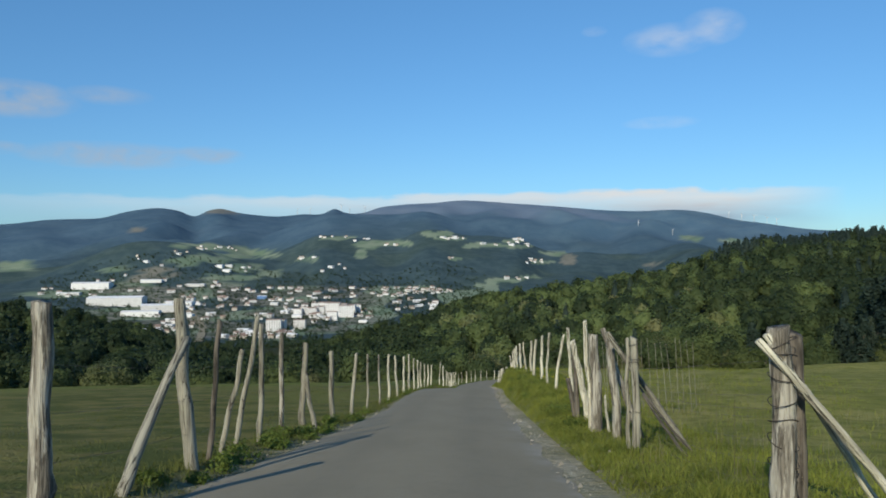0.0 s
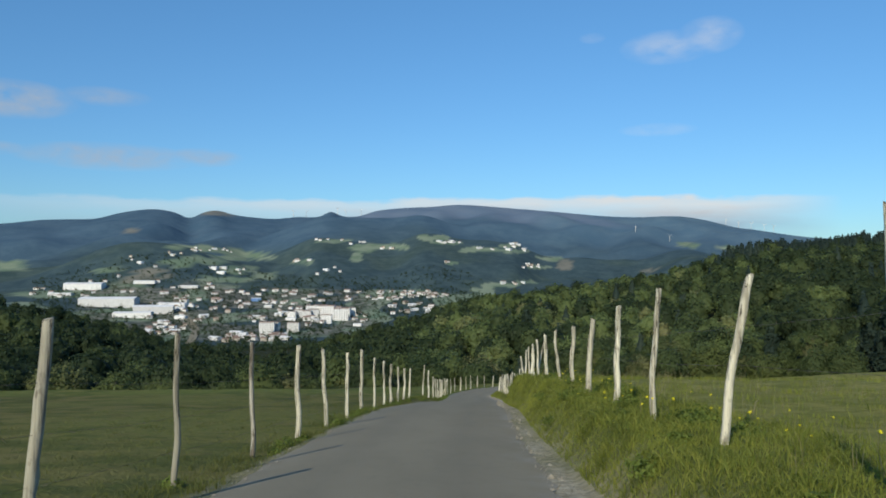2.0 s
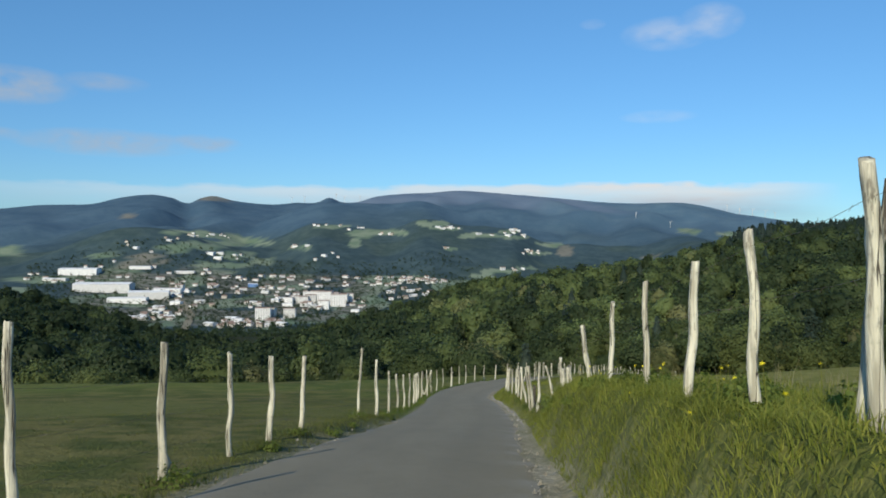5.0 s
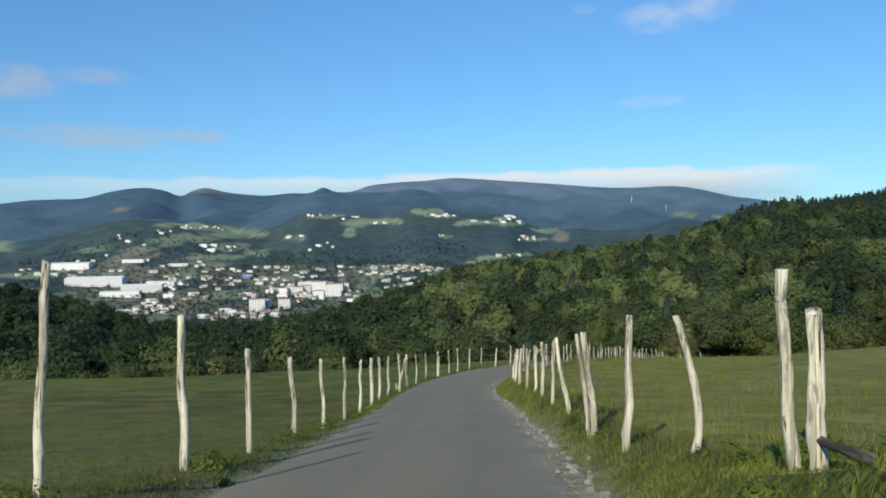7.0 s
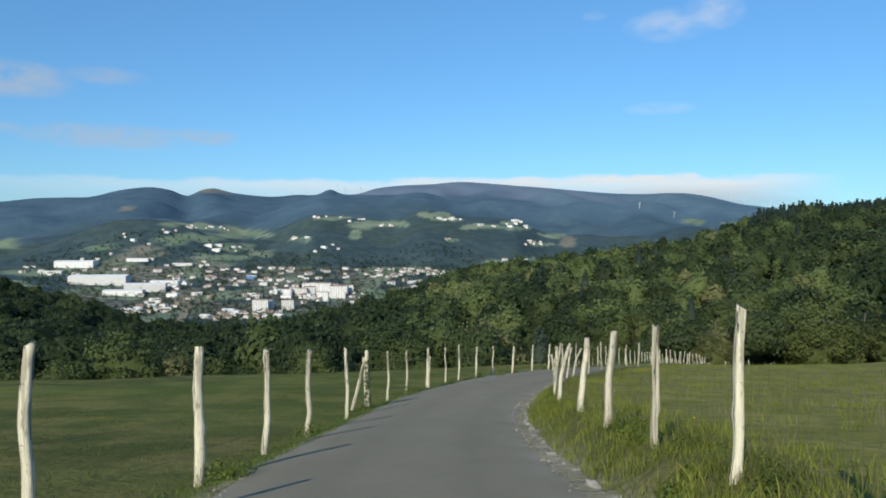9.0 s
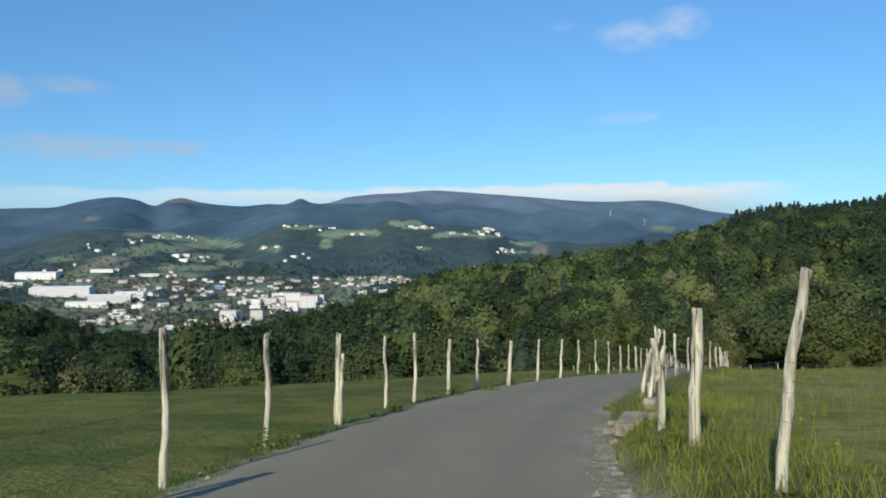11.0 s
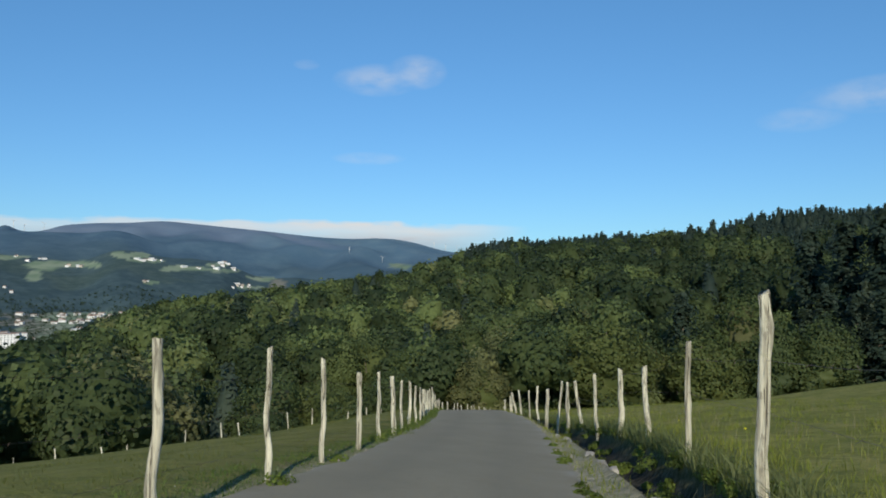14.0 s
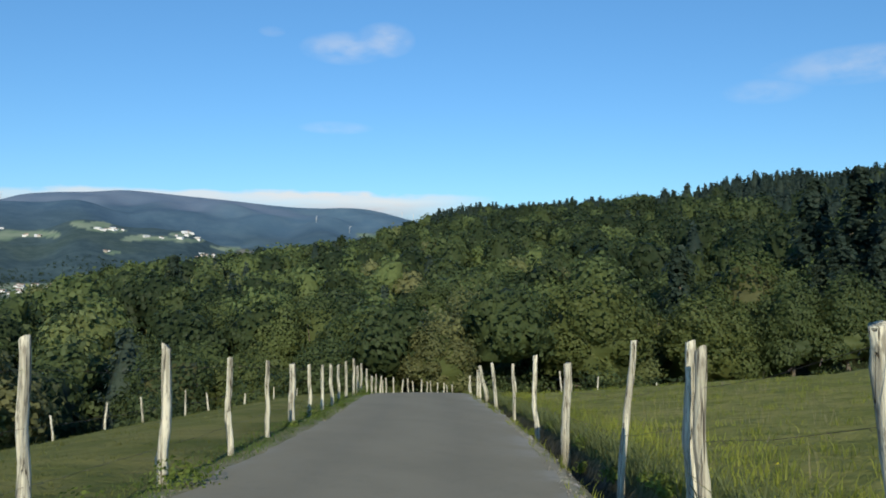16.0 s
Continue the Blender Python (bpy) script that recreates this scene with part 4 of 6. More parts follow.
def crown_core(lobes, at, size, rng):
    """The closed body of foliage behind the sprays: vertices, faces, normals."""
    rings, n = (1.25, 0.85, 0.45, 0.1, -0.3, -0.75), 11
    d = np.array([(0, 0, 1.0)] + [(math.cos(6.283 * (k + 0.5 * (i % 2)) / n) * math.cos(e), math.sin(6.283 * (k + 0.5 * (i % 2)) / n) * math.cos(e), math.sin(e)) for i, e in enumerate(rings) for k in range(n)])
    reach, out = envelope(d, lobes)
    p = (HEART + d * (reach * rng.uniform(0.86, 0.96, len(d)))[:, None]) * size + at
    faces = [(0, 1 + k, 1 + (k + 1) % n) for k in range(n)]
    for i in range(len(rings) - 1):
        for k in range(n):
            a, b = 1 + i * n + k, 1 + i * n + (k + 1) % n
            faces += [(a, a + n, b + n), (a, b + n, b)]
    return [Vector(v) for v in p], faces, out * 0.6 + d * 0.9 + rng.normal(0, 0.3, d.shape)


def make_lobes(rng, n=9):
    out = []
    for k in range(n):
        u = (k + 0.3) / n
        a, rad = k * 2.4 + rng.uniform(-0.4, 0.4), 0.23 * math.sqrt(u)
        r = rng.uniform(0.09, 0.23) * (7.5 / n) ** 0.36
        out.append((math.cos(a) * rad, math.sin(a) * rad, 0.80 - 0.50 * u * u + rng.uniform(-0.12, 0.05), r * rng.uniform(0.8, 1.3), r * rng.uniform(0.8, 1.3), r * rng.uniform(0.75, 1.15)))
    return np.array(out)


def tree(kind, seed, material, leaves):
    """One tree, a metre high and wide in proportion, at the origin."""
    rng, r2 = np.random.RandomState(seed), random.Random(seed)
    ob = new("tree")
    pieces = []
    if kind == "pine":
        pieces.append(tube([(0, 0, -0.02), (0.004, 0, 0.4), (0, 0.005, 0.97)], [0.016, 0.011, 0.002], 7, 0.1, r2))
        for k in range(16):
            a, h = k * 2.4, 0.14 + 0.05 * k
            w = 0.2 * (1 - h) ** 0.8
            pieces.append(tube([(0, 0, h), (math.cos(a) * w, math.sin(a) * w, h - 0.03)], [0.004, 0.001], 4))
        lobes = None
    else:
        lobes = make_lobes(rng, 26)
        pieces.append(tube([(0, 0, -0.03), (0.01, 0.005, 0.2), (-0.005, 0.012, 0.42), (0.01, 0, 0.62)], [0.024, 0.018, 0.013, 0.006], 8, 0.12, r2))
        for l in lobes:
            h = r2.uniform(0.2, 0.36)
            pieces.append(tube([(0, 0, h), (l[0] * 0.5, l[1] * 0.5, (h + l[2]) / 2 - 0.02), (l[0], l[1], l[2])], [0.010, 0.007, 0.003], 5, 0.1, r2))
    part("trunk", joined("trunk", pieces, BARK), ob)
    c, nm = crown_points(kind, leaves, rng, lobes)
    sizes = rng.uniform(0.012, 0.026, len(c)) if kind == "pine" else rng.uniform(0.009, 0.022, len(c))
    verts, faces = clump_faces(c, nm, sizes, rng)
    me = fast_mesh("crown", verts, faces, material)
    whole = (c - np.array([0, 0, 0.45])) * 3.6
    soft_normals(me, np.repeat(nm * 0.7 + whole, 4, 0) + np.random.RandomState(seed).normal(0, 0.18, (len(verts), 3)))
    part("crown", me, ob)
    if lobes is not None:
        body_v, body_f, body_n = crown_core(lobes, np.zeros(3), 0.97, rng)
        core = joined("inner_foliage", [(body_v, body_f)], material)
        soft_normals(core, body_n)
        part("inner_foliage", core, ob)
    return ob


PROTOTYPES = [tree("oak", 11, OAK, 5200), tree("oak", 12, BRIGHT, 5200), tree("oak", 13, OAK, 5000), tree("oak", 14, BRIGHT, 5000), tree("oak", 15, OAK, 5200),
              tree("pine", 21, PINE, 3000), tree("pine", 22, PINE, 2600)]
LABELS = ["dark green broadleaf tree at the edge of the wood", "yellow-green broadleaf tree at the edge of the wood", "dense dark oak at the edge of the wood",
          "sunlit light green tree at the edge of the wood", "round-crowned green tree at the edge of the wood", "tall dark conifer at the edge of the wood", "slim dark conifer at the edge of the wood"]


def open_ground(x, y):
    return abs(x - float(road_x(min(y, 176)))) < 6 and y < 179


def woods():
    rng = np.random.RandomState(5)
    near, far = [], []
    for gx in np.arange(-420, 470, 8.0):
        for gy in np.arange(60, 620, 8.0):
            x, y = gx + rng.uniform(-3.6, 3.6), gy + rng.uniform(-3.6, 3.6)
            r, a = math.hypot(x, y), math.degrees(math.atan2(x, y))
            back = y - float(wood_edge(x))
            top = float(smooth(a, CREST_A, CREST_R))
            if back < 0 or r > top + 45 or not -33 < a < 61 or open_ground(x, y):
                continue
            if a < -27 and 300 < r < 430 and wave(x, y, 90, 61) > 0.1:
                continue
            pick = rng.uniform()
            if back < 17 and -70 < x < 190 and rng.uniform() < 0.8:
                near.append((x, y, back, pick, rng.uniform(), rng.uniform(0, 360)))
            else:
                far.append((x, y, back, pick, rng.uniform(), a, r - top))
                if a > 18.7 and r > top - 50:
                    far.append((x + rng.uniform(2, 5), y + rng.uniform(-4, 4), back, rng.uniform(), rng.uniform(), a, r - top))
    near.sort(key=lambda t: math.hypot(t[0] - 15, t[1] - 110))
    for i, (x, y, back, pick, size, turn) in enumerate(near[:255]):
        conifer = x > 76 and pick < 0.72 or x > 25 and pick < 0.1
        k = (5 if pick < 0.3 else 6) if conifer else (0, 2, 4)[int(pick * 977) % 3] if x < 22 else int(pick * 977) % 5
        tall = (12 + 8 * size if x > 95 else 8 + 6 * size) if conifer else 6.5 + 4.5 * size + 0.12 * back
        if x < 22:
            tall *= 1.2
        if back < 8:
            tall *= 0.72
        m = Matrix.Translation((x, y, float(land(x, y)) - (0.1 if conifer else 0.13 * tall))) @ Matrix.Rotation(radians(turn), 4, "Z")
        ob = copy_thing(PROTOTYPES[k], m)
        ob.scale = (tall * (1.25 if not conifer else 1.0), tall * (1.15 if not conifer else 1.0), tall)
        tagged(ob, LABELS[k], "tree", "trees at the edge of the wood")
    far += [(x, y, b, p, s, math.degrees(math.atan2(x, y)), -250.0) for x, y, b, p, s, _ in near[255:]]
    for name, mat, test in (("pine_wood", PINE_WOOD, 0), ("oak_wood", OAK_WOOD, 1)):
        V, F, N, T, n = [], [], [], [], 0
        cores, core_tone, core_normals = [], [], []
        for x, y, back, pick, size, a, past in far:
            pine = pick < (0.92 if a > 18.7 and past > -50 else 0.75 if a > 33 and past > -260 else 0.06 if a > 4 else 0.02)
            r = math.hypot(x, y)
            if pine != (test == 0):
                continue
            z = float(land(x, y))
            tall = (9.5 + 4 * size) if pine else (6.0 + 7.5 * size)
            if a < 3 and r < 340 and not pine:
                tall *= 1.15
            close = math.hypot(x - 15, y - 115) < 130
            count = int((1300 if close else 420 if r < 330 else 240) * (0.4 if pine else 1.0))
            seed = np.random.RandomState(int(pick * 1e8) % 2**31)
            lobes = None if pine else make_lobes(seed, 10 if close else 8)
            c, nm = crown_points("pine" if pine else "oak", count, seed, lobes)
            wide = seed.uniform(0.88, 1.22)
            sc = tall * np.array([wide, wide, 1.0] if not pine else [1.25, 1.25, 1.0])
            v, f = clump_faces(c * sc, nm, seed.uniform(0.03, 0.058, count) * tall * (0.8 if pine else 1.0) * (0.66 if close else 1.0 if r < 330 else 1.3), seed)
            V.append(v + np.array([x, y, z]))
            F.append(f + n)
            whole = (c - np.array([0, 0, 0.47])) * 4.2
            N.append(np.repeat(nm * 0.8 + whole * 0.6 + seed.normal(0, 0.16, c.shape), 4, 0))
            # tone falls by bearing: darker leaves to the left and the right
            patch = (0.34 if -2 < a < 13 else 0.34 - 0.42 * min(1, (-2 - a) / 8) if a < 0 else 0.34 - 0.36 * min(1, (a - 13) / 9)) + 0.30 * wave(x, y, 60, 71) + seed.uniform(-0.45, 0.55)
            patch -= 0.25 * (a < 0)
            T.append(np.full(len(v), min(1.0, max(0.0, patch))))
            n += len(v)
            if pine:
                cores.append(tube([(x, y, z + tall * 0.05), (x, y, z + tall * 0.5), (x, y, z + tall * 0.88)], [tall * 0.19, tall * 0.14, tall * 0.03], 5))
                core_tone += [T[-1][0]] * 15
                core_normals += [tuple(v - Vector((x, y, v.z - 0.06 * tall))) for v in cores[-1][0]]
            else:
                body_v, body_f, body_n = crown_core(lobes, np.array([x, y, z]), sc, seed)
                cores.append((body_v, body_f))
                core_tone += [T[-1][0]] * len(body_v)
                core_normals += list(body_n)
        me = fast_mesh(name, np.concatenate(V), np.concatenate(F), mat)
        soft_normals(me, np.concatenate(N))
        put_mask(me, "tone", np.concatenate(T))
        ob = tagged(new(name, me), {0: "dark pines on the far hillside", 1: "dark green oak wood with yellow-green crowns on the hillside"}[test], "woods", kind="stuff")
        body = joined("inner_foliage", cores, mat)
        soft_normals(body, np.array(core_normals))
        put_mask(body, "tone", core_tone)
        part("inner_foliage", body, ob)


def hedge():
    """Scrub and low bushes along the foot of the wood."""
    rng = np.random.RandomState(23)
    V, F, N, T, n = [], [], [], [], 0
    for x in np.arange(-110, 260, 1.5):
        for k in range(2):
            px = x + rng.uniform(-1, 1)
            y = float(wood_edge(px)) + (rng.uniform(2.0, 7.0) if 26 < px < 52 else rng.uniform(-4.5, 2.0))
            if open_ground(px, y) or px < 24:
                continue
            tall = rng.uniform(1.4, 3.8)
            count = 260 if abs(px - 20) < 90 else 140
            c, nm = crown_points("oak", count, rng, make_lobes(rng, 5))
            sc = tall * np.array([1.7, 1.7, 1.1])
            v, f = clump_faces((c - np.array([0, 0, 0.28])) * sc, nm, rng.uniform(0.03, 0.06, count) * tall, rng)
            V.append(v + np.array([px, y, float(land(px, y))]))
            F.append(f + n)
            N.append(np.repeat(nm * 0.5 + (c - np.array([0, 0, 0.4])) * 3.5, 4, 0))
            T.append(np.full(len(v), rng.uniform(0, 1) ** 1.5 * (0.7 if px > 30 else 0.25)))
            n += len(v)
    me = fast_mesh("hedge", np.concatenate(V), np.concatenate(F), OAK_WOOD)
    soft_normals(me, np.concatenate(N))
    put_mask(me, "tone", np.concatenate(T))
    tagged(new("hedge", me), "dark scrub and bushes along the foot of the wood", "hedge", kind="stuff")


hedge()
def standing_trees():
    """The larger trees that stand out at the foot of the wood: x, y, height, kind."""
    rng = random.Random(77)
    for i, (x, y, tall, kind) in enumerate(STANDING):
        k = {"B": (1, 3), "O": (0, 4), "W": (2, 2), "P": (5, 6)}[kind][i % 2]
        wide = {"B": 1.35, "O": 1.2, "W": 1.2, "P": 1.25}[kind] * rng.uniform(0.92, 1.08)
        sunk = 0.1 if kind == "P" else 0.12 * tall
        m = Matrix.Translation((x, y, float(land(x, y)) - sunk)) @ Matrix.Rotation(rng.uniform(0, 6.28), 4, "Z")
        ob = copy_thing(PROTOTYPES[k], m)
        ob.scale = (tall * wide, tall * wide, tall * (1.06 if kind == "P" else 1.18))
        tagged(ob, LABELS[k], "tree", "trees at the edge of the wood")


STANDING = [(58.1, 183.0, 12.7, "B"), (55.9, 191.4, 11.4, "B"), (56.3, 203.5, 11.9, "O"), (48.9, 206.6, 10.3, "O"), (41.1, 199.8, 10.1, "W"), (39.8, 212.7, 11.8, "O"),
            (35.1, 211.7, 11.1, "O"), (73.6, 189.0, 14.5, "P"), (69.4, 179.5, 10.9, "B"), (83.4, 188.3, 13.1, "B"), (78.7, 178.8, 10.9, "O"), (110.0, 204.0, 19.6, "P"),
            (107.6, 194.6, 20.8, "P"), (106.0, 187.0, 22.3, "P"), (93.9, 186.0, 13.3, "P"), (93.2, 180.5, 12.4, "P"), (83.5, 176.6, 10.7, "O"), (57.8, 221.4, 11.7, "O"),
            (29.9, 220.7, 10.8, "O"), (28.4, 267.2, 15.3, "P"), (68.3, 190.6, 10.8, "O"), (71.4, 210.1, 11.8, "O"), (93.7, 176.6, 14.3, "P"), (71.7, 223.7, 10.4, "B")]
woods()
standing_trees()
for ob in PROTOTYPES:
    for o in (*ob.children_recursive, ob):
        bpy.data.objects.remove(o)


# the lower stretch, where the lane drops out of sight
for k in range(8):
    fence_post(145.2 + 1.9 * k, -2.42 + 0.05 * math.sin(k * 1.7), 1.15 + 0.12 * math.sin(k * 2.3), 0.09, 0.04 * math.sin(k * 3.1))
for k in range(5):
    fence_post(147.0 + 2.3 * k, 2.35 + 0.06 * math.sin(k * 2.1), 1.2 + 0.1 * math.sin(k * 1.3), 0.09, 0.06 * math.sin(k * 2.7))
# below the brow the lane swings to the right, and its outer fence with it
for k in range(14):
    x, y = 30.1 + 0.71 * k, 161.2 + 0.79 * k
    fence_post(y, x - float(road_x(y)), 1.46 + 0.06 * math.sin(k * 2.9), 0.10, 0.12 * math.sin(k * 1.9))


def leaning_pole(name, foot, head, wide, label, category, material=WOOD, seed=1, embed=0.05):
    """A rough pole from foot to head."""
    rng = random.Random(seed)
    a, b = Vector(foot), Vector(head)
    a = a - (b - a).normalized() * embed
    n, long = 11, (b - a).length
    path = [(0.03 * math.sin(3.1 * i / (n - 1)) + 0.008 * rng.uniform(-1, 1), 0.006 * rng.uniform(-1, 1), long * i / (n - 1)) for i in range(n)]
    verts, faces = tube(path, [wide / 2 * (1.1 - 0.25 * i / (n - 1)) * rng.uniform(0.92, 1.08) for i in range(n)], 9, 0.12, rng)
    ob = new(name, link_mesh(name, verts, faces, material, True))
    ob.matrix_basis = Matrix.Translation(a) @ (b - a).to_track_quat("Z", "Y").to_matrix().to_4x4()
    return tagged(ob, label, category)


def on_land(x, y, up=0.0):
    return (x, y, float(land(x, y)) + up)


def beside(y, offset, up=0.0):
    x = float(road_x(y)) + offset
    return (x, y, float(land(x, y)) + up)


leaning_pole("brace_pole", beside(6.9, -2.36), beside(8.62, -2.40, 1.42), 0.10, "grey weathered pole propped against a fence post", "brace pole", GREY_WOOD, seed=2)
leaning_pole("brace_pole", beside(5.35, 3.66), beside(5.2, 2.58, 1.20), 0.055, "thin pale pole propped against a thick gate post", "brace pole", seed=3)
leaning_pole("brace_pole", beside(5.65, 3.60), beside(5.27, 2.66, 1.24), 0.05, "thin pale pole propped against a thick gate post", "brace pole", seed=31)
leaning_pole("brace_pole", beside(12.2, 3.28), beside(12.46, 2.75, 1.71), 0.10, "leaning pole propped across a barked gate post", "brace pole", BARKED, seed=32)
leaning_pole("brace_pole", beside(11.2, 3.70), beside(11.3, 2.62, 1.60), 0.09, "long leaning pole propped on the gate posts", "brace pole", GREY_WOOD, seed=33)
# the shade on this pole is part of its dark colour
leaning_pole("wooden_stub", beside(15.75, 2.76), beside(15.72, 2.70, 1.38), 0.10, "dark pole beside a leaning plank, its shade put into the colour", "brace pole", DARK_WOOD, 34)
leaning_pole("wooden_stub", beside(15.95, 2.74), beside(15.9, 2.60, 0.80), 0.10, "dark rotten stub beside a leaning plank", "post stub", DARK_WOOD, 35)
leaning_pole("wooden_stub", beside(13.3, 2.98), beside(13.35, 2.92, 0.62), 0.045, "thin dry stick beside a barked post", "post stub", seed=36)
leaning_pole("wooden_stub", beside(64.55, 2.47), beside(64.55, 2.50, 0.68), 0.13, "dark rotten post stub in the verge", "post stub", DARK_WOOD, 37)
leaning_pole("brace_pole", beside(87.9, -2.88), beside(87.75, -2.52, 1.38), 0.08, "pale pole propped against an ivy-grown post", "brace pole", seed=4)
leaning_pole("brace_pole", beside(14.6, -2.2), beside(14.9, -2.45, 1.05), 0.08, "short grey pole propped against a fence post", "brace pole", GREY_WOOD, seed=5)
leaning_pole("fallen_rail", beside(55.75, 2.92, 0.02), beside(56.62, 2.82, 0.25), 0.06, "dark fallen rail leaning between two posts", "fence rail", DARK_WOOD, 6)


def wire_binding(y, offset, heights, radius):
    """Loops of rusty wire wound round a post, each loop a part."""
    x, yy, z = beside(y, offset)
    rng = random.Random(int(y * 10))
    ob = thing("wire_binding", x, yy, z, "rusty wire wound round a thick gate post", "wire")
    for h in heights:
        tilt, way, r = rng.uniform(-0.5, 0.5), rng.uniform(0, 6.28), radius * rng.uniform(1.0, 1.12)
        ring = [(r * math.cos(0.35 * k), r * math.sin(0.35 * k), h + tilt * r * math.cos(0.35 * k + way) + 0.004 * math.sin(k)) for k in range(19)]
        part("wire_loop", link_mesh("wire_loop", *tube(ring, [0.0035] * 19, 4, cap=False), DARK_WIRE), ob)
    return ob


wire_binding(5.3, 2.775, (0.16, 0.3, 0.38, 0.52, 0.66, 0.8, 0.95, 1.1, 1.18), 0.088)
wire_binding(10.55, 2.85, (0.5, 1.15, 1.22, 1.4), 0.066)
wire_binding(15.0, -2.50, (1.3, 1.36), 0.07)
sleeve_v, sleeve_f = tube([(0, 0, 0), (0.004, 0, 0.1), (0.012, 0, 0.21)], [0.036, 0.037, 0.038], 10)
sleeve = tagged(new("post_extension", link_mesh("post_extension", sleeve_v, sleeve_f, WOOD, True)), "pale peeled stub tied to the head of a fence post", "post stub")
sleeve.matrix_basis = Matrix.Translation(beside(56.85, 2.745, 1.09))
leaning_pole("dead_branch", beside(9.7, 3.3, 0.03), beside(10.45, 2.95, 0.75), 0.045, "dry dead branch leaning on a fence post", "branch", DARK_WOOD, 7)
leaning_pole("dead_branch", beside(10.2, 3.5, 0.03), beside(11.2, 3.0, 0.9), 0.035, "thin dry dead branch leaning on a fence post", "branch", DARK_WOOD, 8)
leaning_pole("wooden_stub", beside(63.9, 2.45), beside(63.6, 2.3, 0.42), 0.09, "short broken pale stub in the verge", "post stub", seed=9)
leaning_pole("wooden_stub", beside(87.3, -2.85), beside(87.3, -2.86, 0.28), 0.07, "short cut stub in the grass", "post stub", seed=11)
leaning_pole("wooden_stub", beside(101.3, 2.35), beside(101.35, 2.36, 0.45), 0.10, "short pale stub beside a fence post", "post stub", seed=12)
leaning_pole("wooden_stub", beside(40.9, 3.1, 0.6), beside(41.0, 3.22, 1.24), 0.05, "thin forked pole beside a fence post", "post stub", seed=13, embed=0.65)
leaning_pole("wooden_stub", beside(95.6, -2.52), beside(95.62, -2.48, 1.12), 0.075, "second pole tied to a fence post", "post stub", seed=14)
leaning_pole("wooden_stub", beside(92.1, 2.22, 0.60), beside(92.1, 2.30, 0.93), 0.055, "forked arm of a pale fence post", "post stub", seed=15)


# ---- the far fence below the left meadow, and the one across the right meadow ----


def field_posts(a, b, gap, tall, label, group):
    a, b = Vector(a), Vector(b)
    n = int((b - a).length / gap)
    rng = random.Random(int(a.x * 7 + b.y))
    for i in range(n + 1):
        x, y = a.lerp(b, i / n) + Vector((rng.uniform(-0.3, 0.3), rng.uniform(-0.3, 0.3)))
        h, lean, w = tall * rng.uniform(0.8, 1.15), rng.uniform(-0.13, 0.13), rng.uniform(0.06, 0.1)
        verts, faces = tube([(0, 0, -0.2), (lean * 0.3 + rng.uniform(-0.03, 0.03), 0, h * 0.4), (lean, 0.02, h)], [w * 0.55, w * 0.5, w * 0.42], 6, 0.12, rng)
        ob = new("fence_post", link_mesh("fence_post", verts, faces, WOOD, True))
        ob.matrix_basis = Matrix.Translation(on_land(x, y))
        tagged(ob, label, "fence post", group)


field_posts((-52, 126), (1, 143), 1.75, 1.2, "thin grey stake of the fence below the meadow", "stakes below the meadow")
field_posts((1, 143), (26, 160), 1.75, 1.2, "thin grey stake of the fence below the meadow", "stakes below the meadow")
field_posts((34, 152), (75, 166), 2.6, 1.2, "thin grey stake at the bottom of the uncut meadow", "stakes of the lower meadow")


# thin sticks of a wire fence that runs off across the meadow from the leaning plank
for k in range(17):
    rng = random.Random(300 + k)
    foot, head = beside(16.3 + 0.02 * k, 3.12 + 0.145 * k + rng.uniform(-0.05, 0.05)), beside(16.3 + 0.02 * k + rng.uniform(-0.03, 0.03), 3.10 + 0.145 * k + rng.uniform(-0.10, 0.05), 1.52 + rng.uniform(-0.10, 0.06))
    tagged(leaning_pole("stake", foot, head, 0.009, "thin grey stick of a wire fence", "stake", GREY_WOOD, seed=300 + k), group="thin sticks of the cross fence")


# ---- wire ----


def strand(name, hand, up, label, first=-1e9, last=1e9):
    pts = []
    tops = sorted(t for t in POST_TOPS[hand] if first < t[0] < last)
    for y, x, z, lean, tall in tops:
        u = min(up, tall - 0.08)
        pts.append(Vector((x + lean * u / tall, y, z + u)))
    pieces, rng = [], random.Random(int(up * 100))
    for a, b in zip(pts, pts[1:]):
        if (b - a).length > 8:
            continue
        path = []
        for i in range(5):
            p = a.lerp(b, i / 4)
            p.z -= 0.025 * math.sin(math.pi * i / 4) * rng.uniform(0.1, 1.4)
            path.append(p)
        pieces.append(tube(path, [0.0016] * 5, 3, cap=False))
        for i in range(int((b - a).length / 0.35)):
            q = a.lerp(b, (i + 0.5) * 0.35 / (b - a).length)
            q.z -= 0.015
            d = Vector((rng.uniform(-1, 1), 0.3, rng.uniform(-1, 1))).normalized() * 0.022
            pieces.append(tube([q - d, q + d], [0.0015, 0.0015], 3, cap=False))
    return tagged(new(name, joined(name, pieces, WIRE, False)), label, "wire")


strand("barbed_wire", "left", 1.12, "thin rusty barbed wire strung along the fence posts")
strand("barbed_wire", "left", 0.75, "thin rusty barbed wire strung along the fence posts")
strand("barbed_wire", "left", 0.38, "thin rusty barbed wire strung along the fence posts")
strand("barbed_wire", "right", 1.08, "thin rusty barbed wire strung along the fence posts")
strand("barbed_wire", "right", 0.72, "thin rusty barbed wire strung along the fence posts")


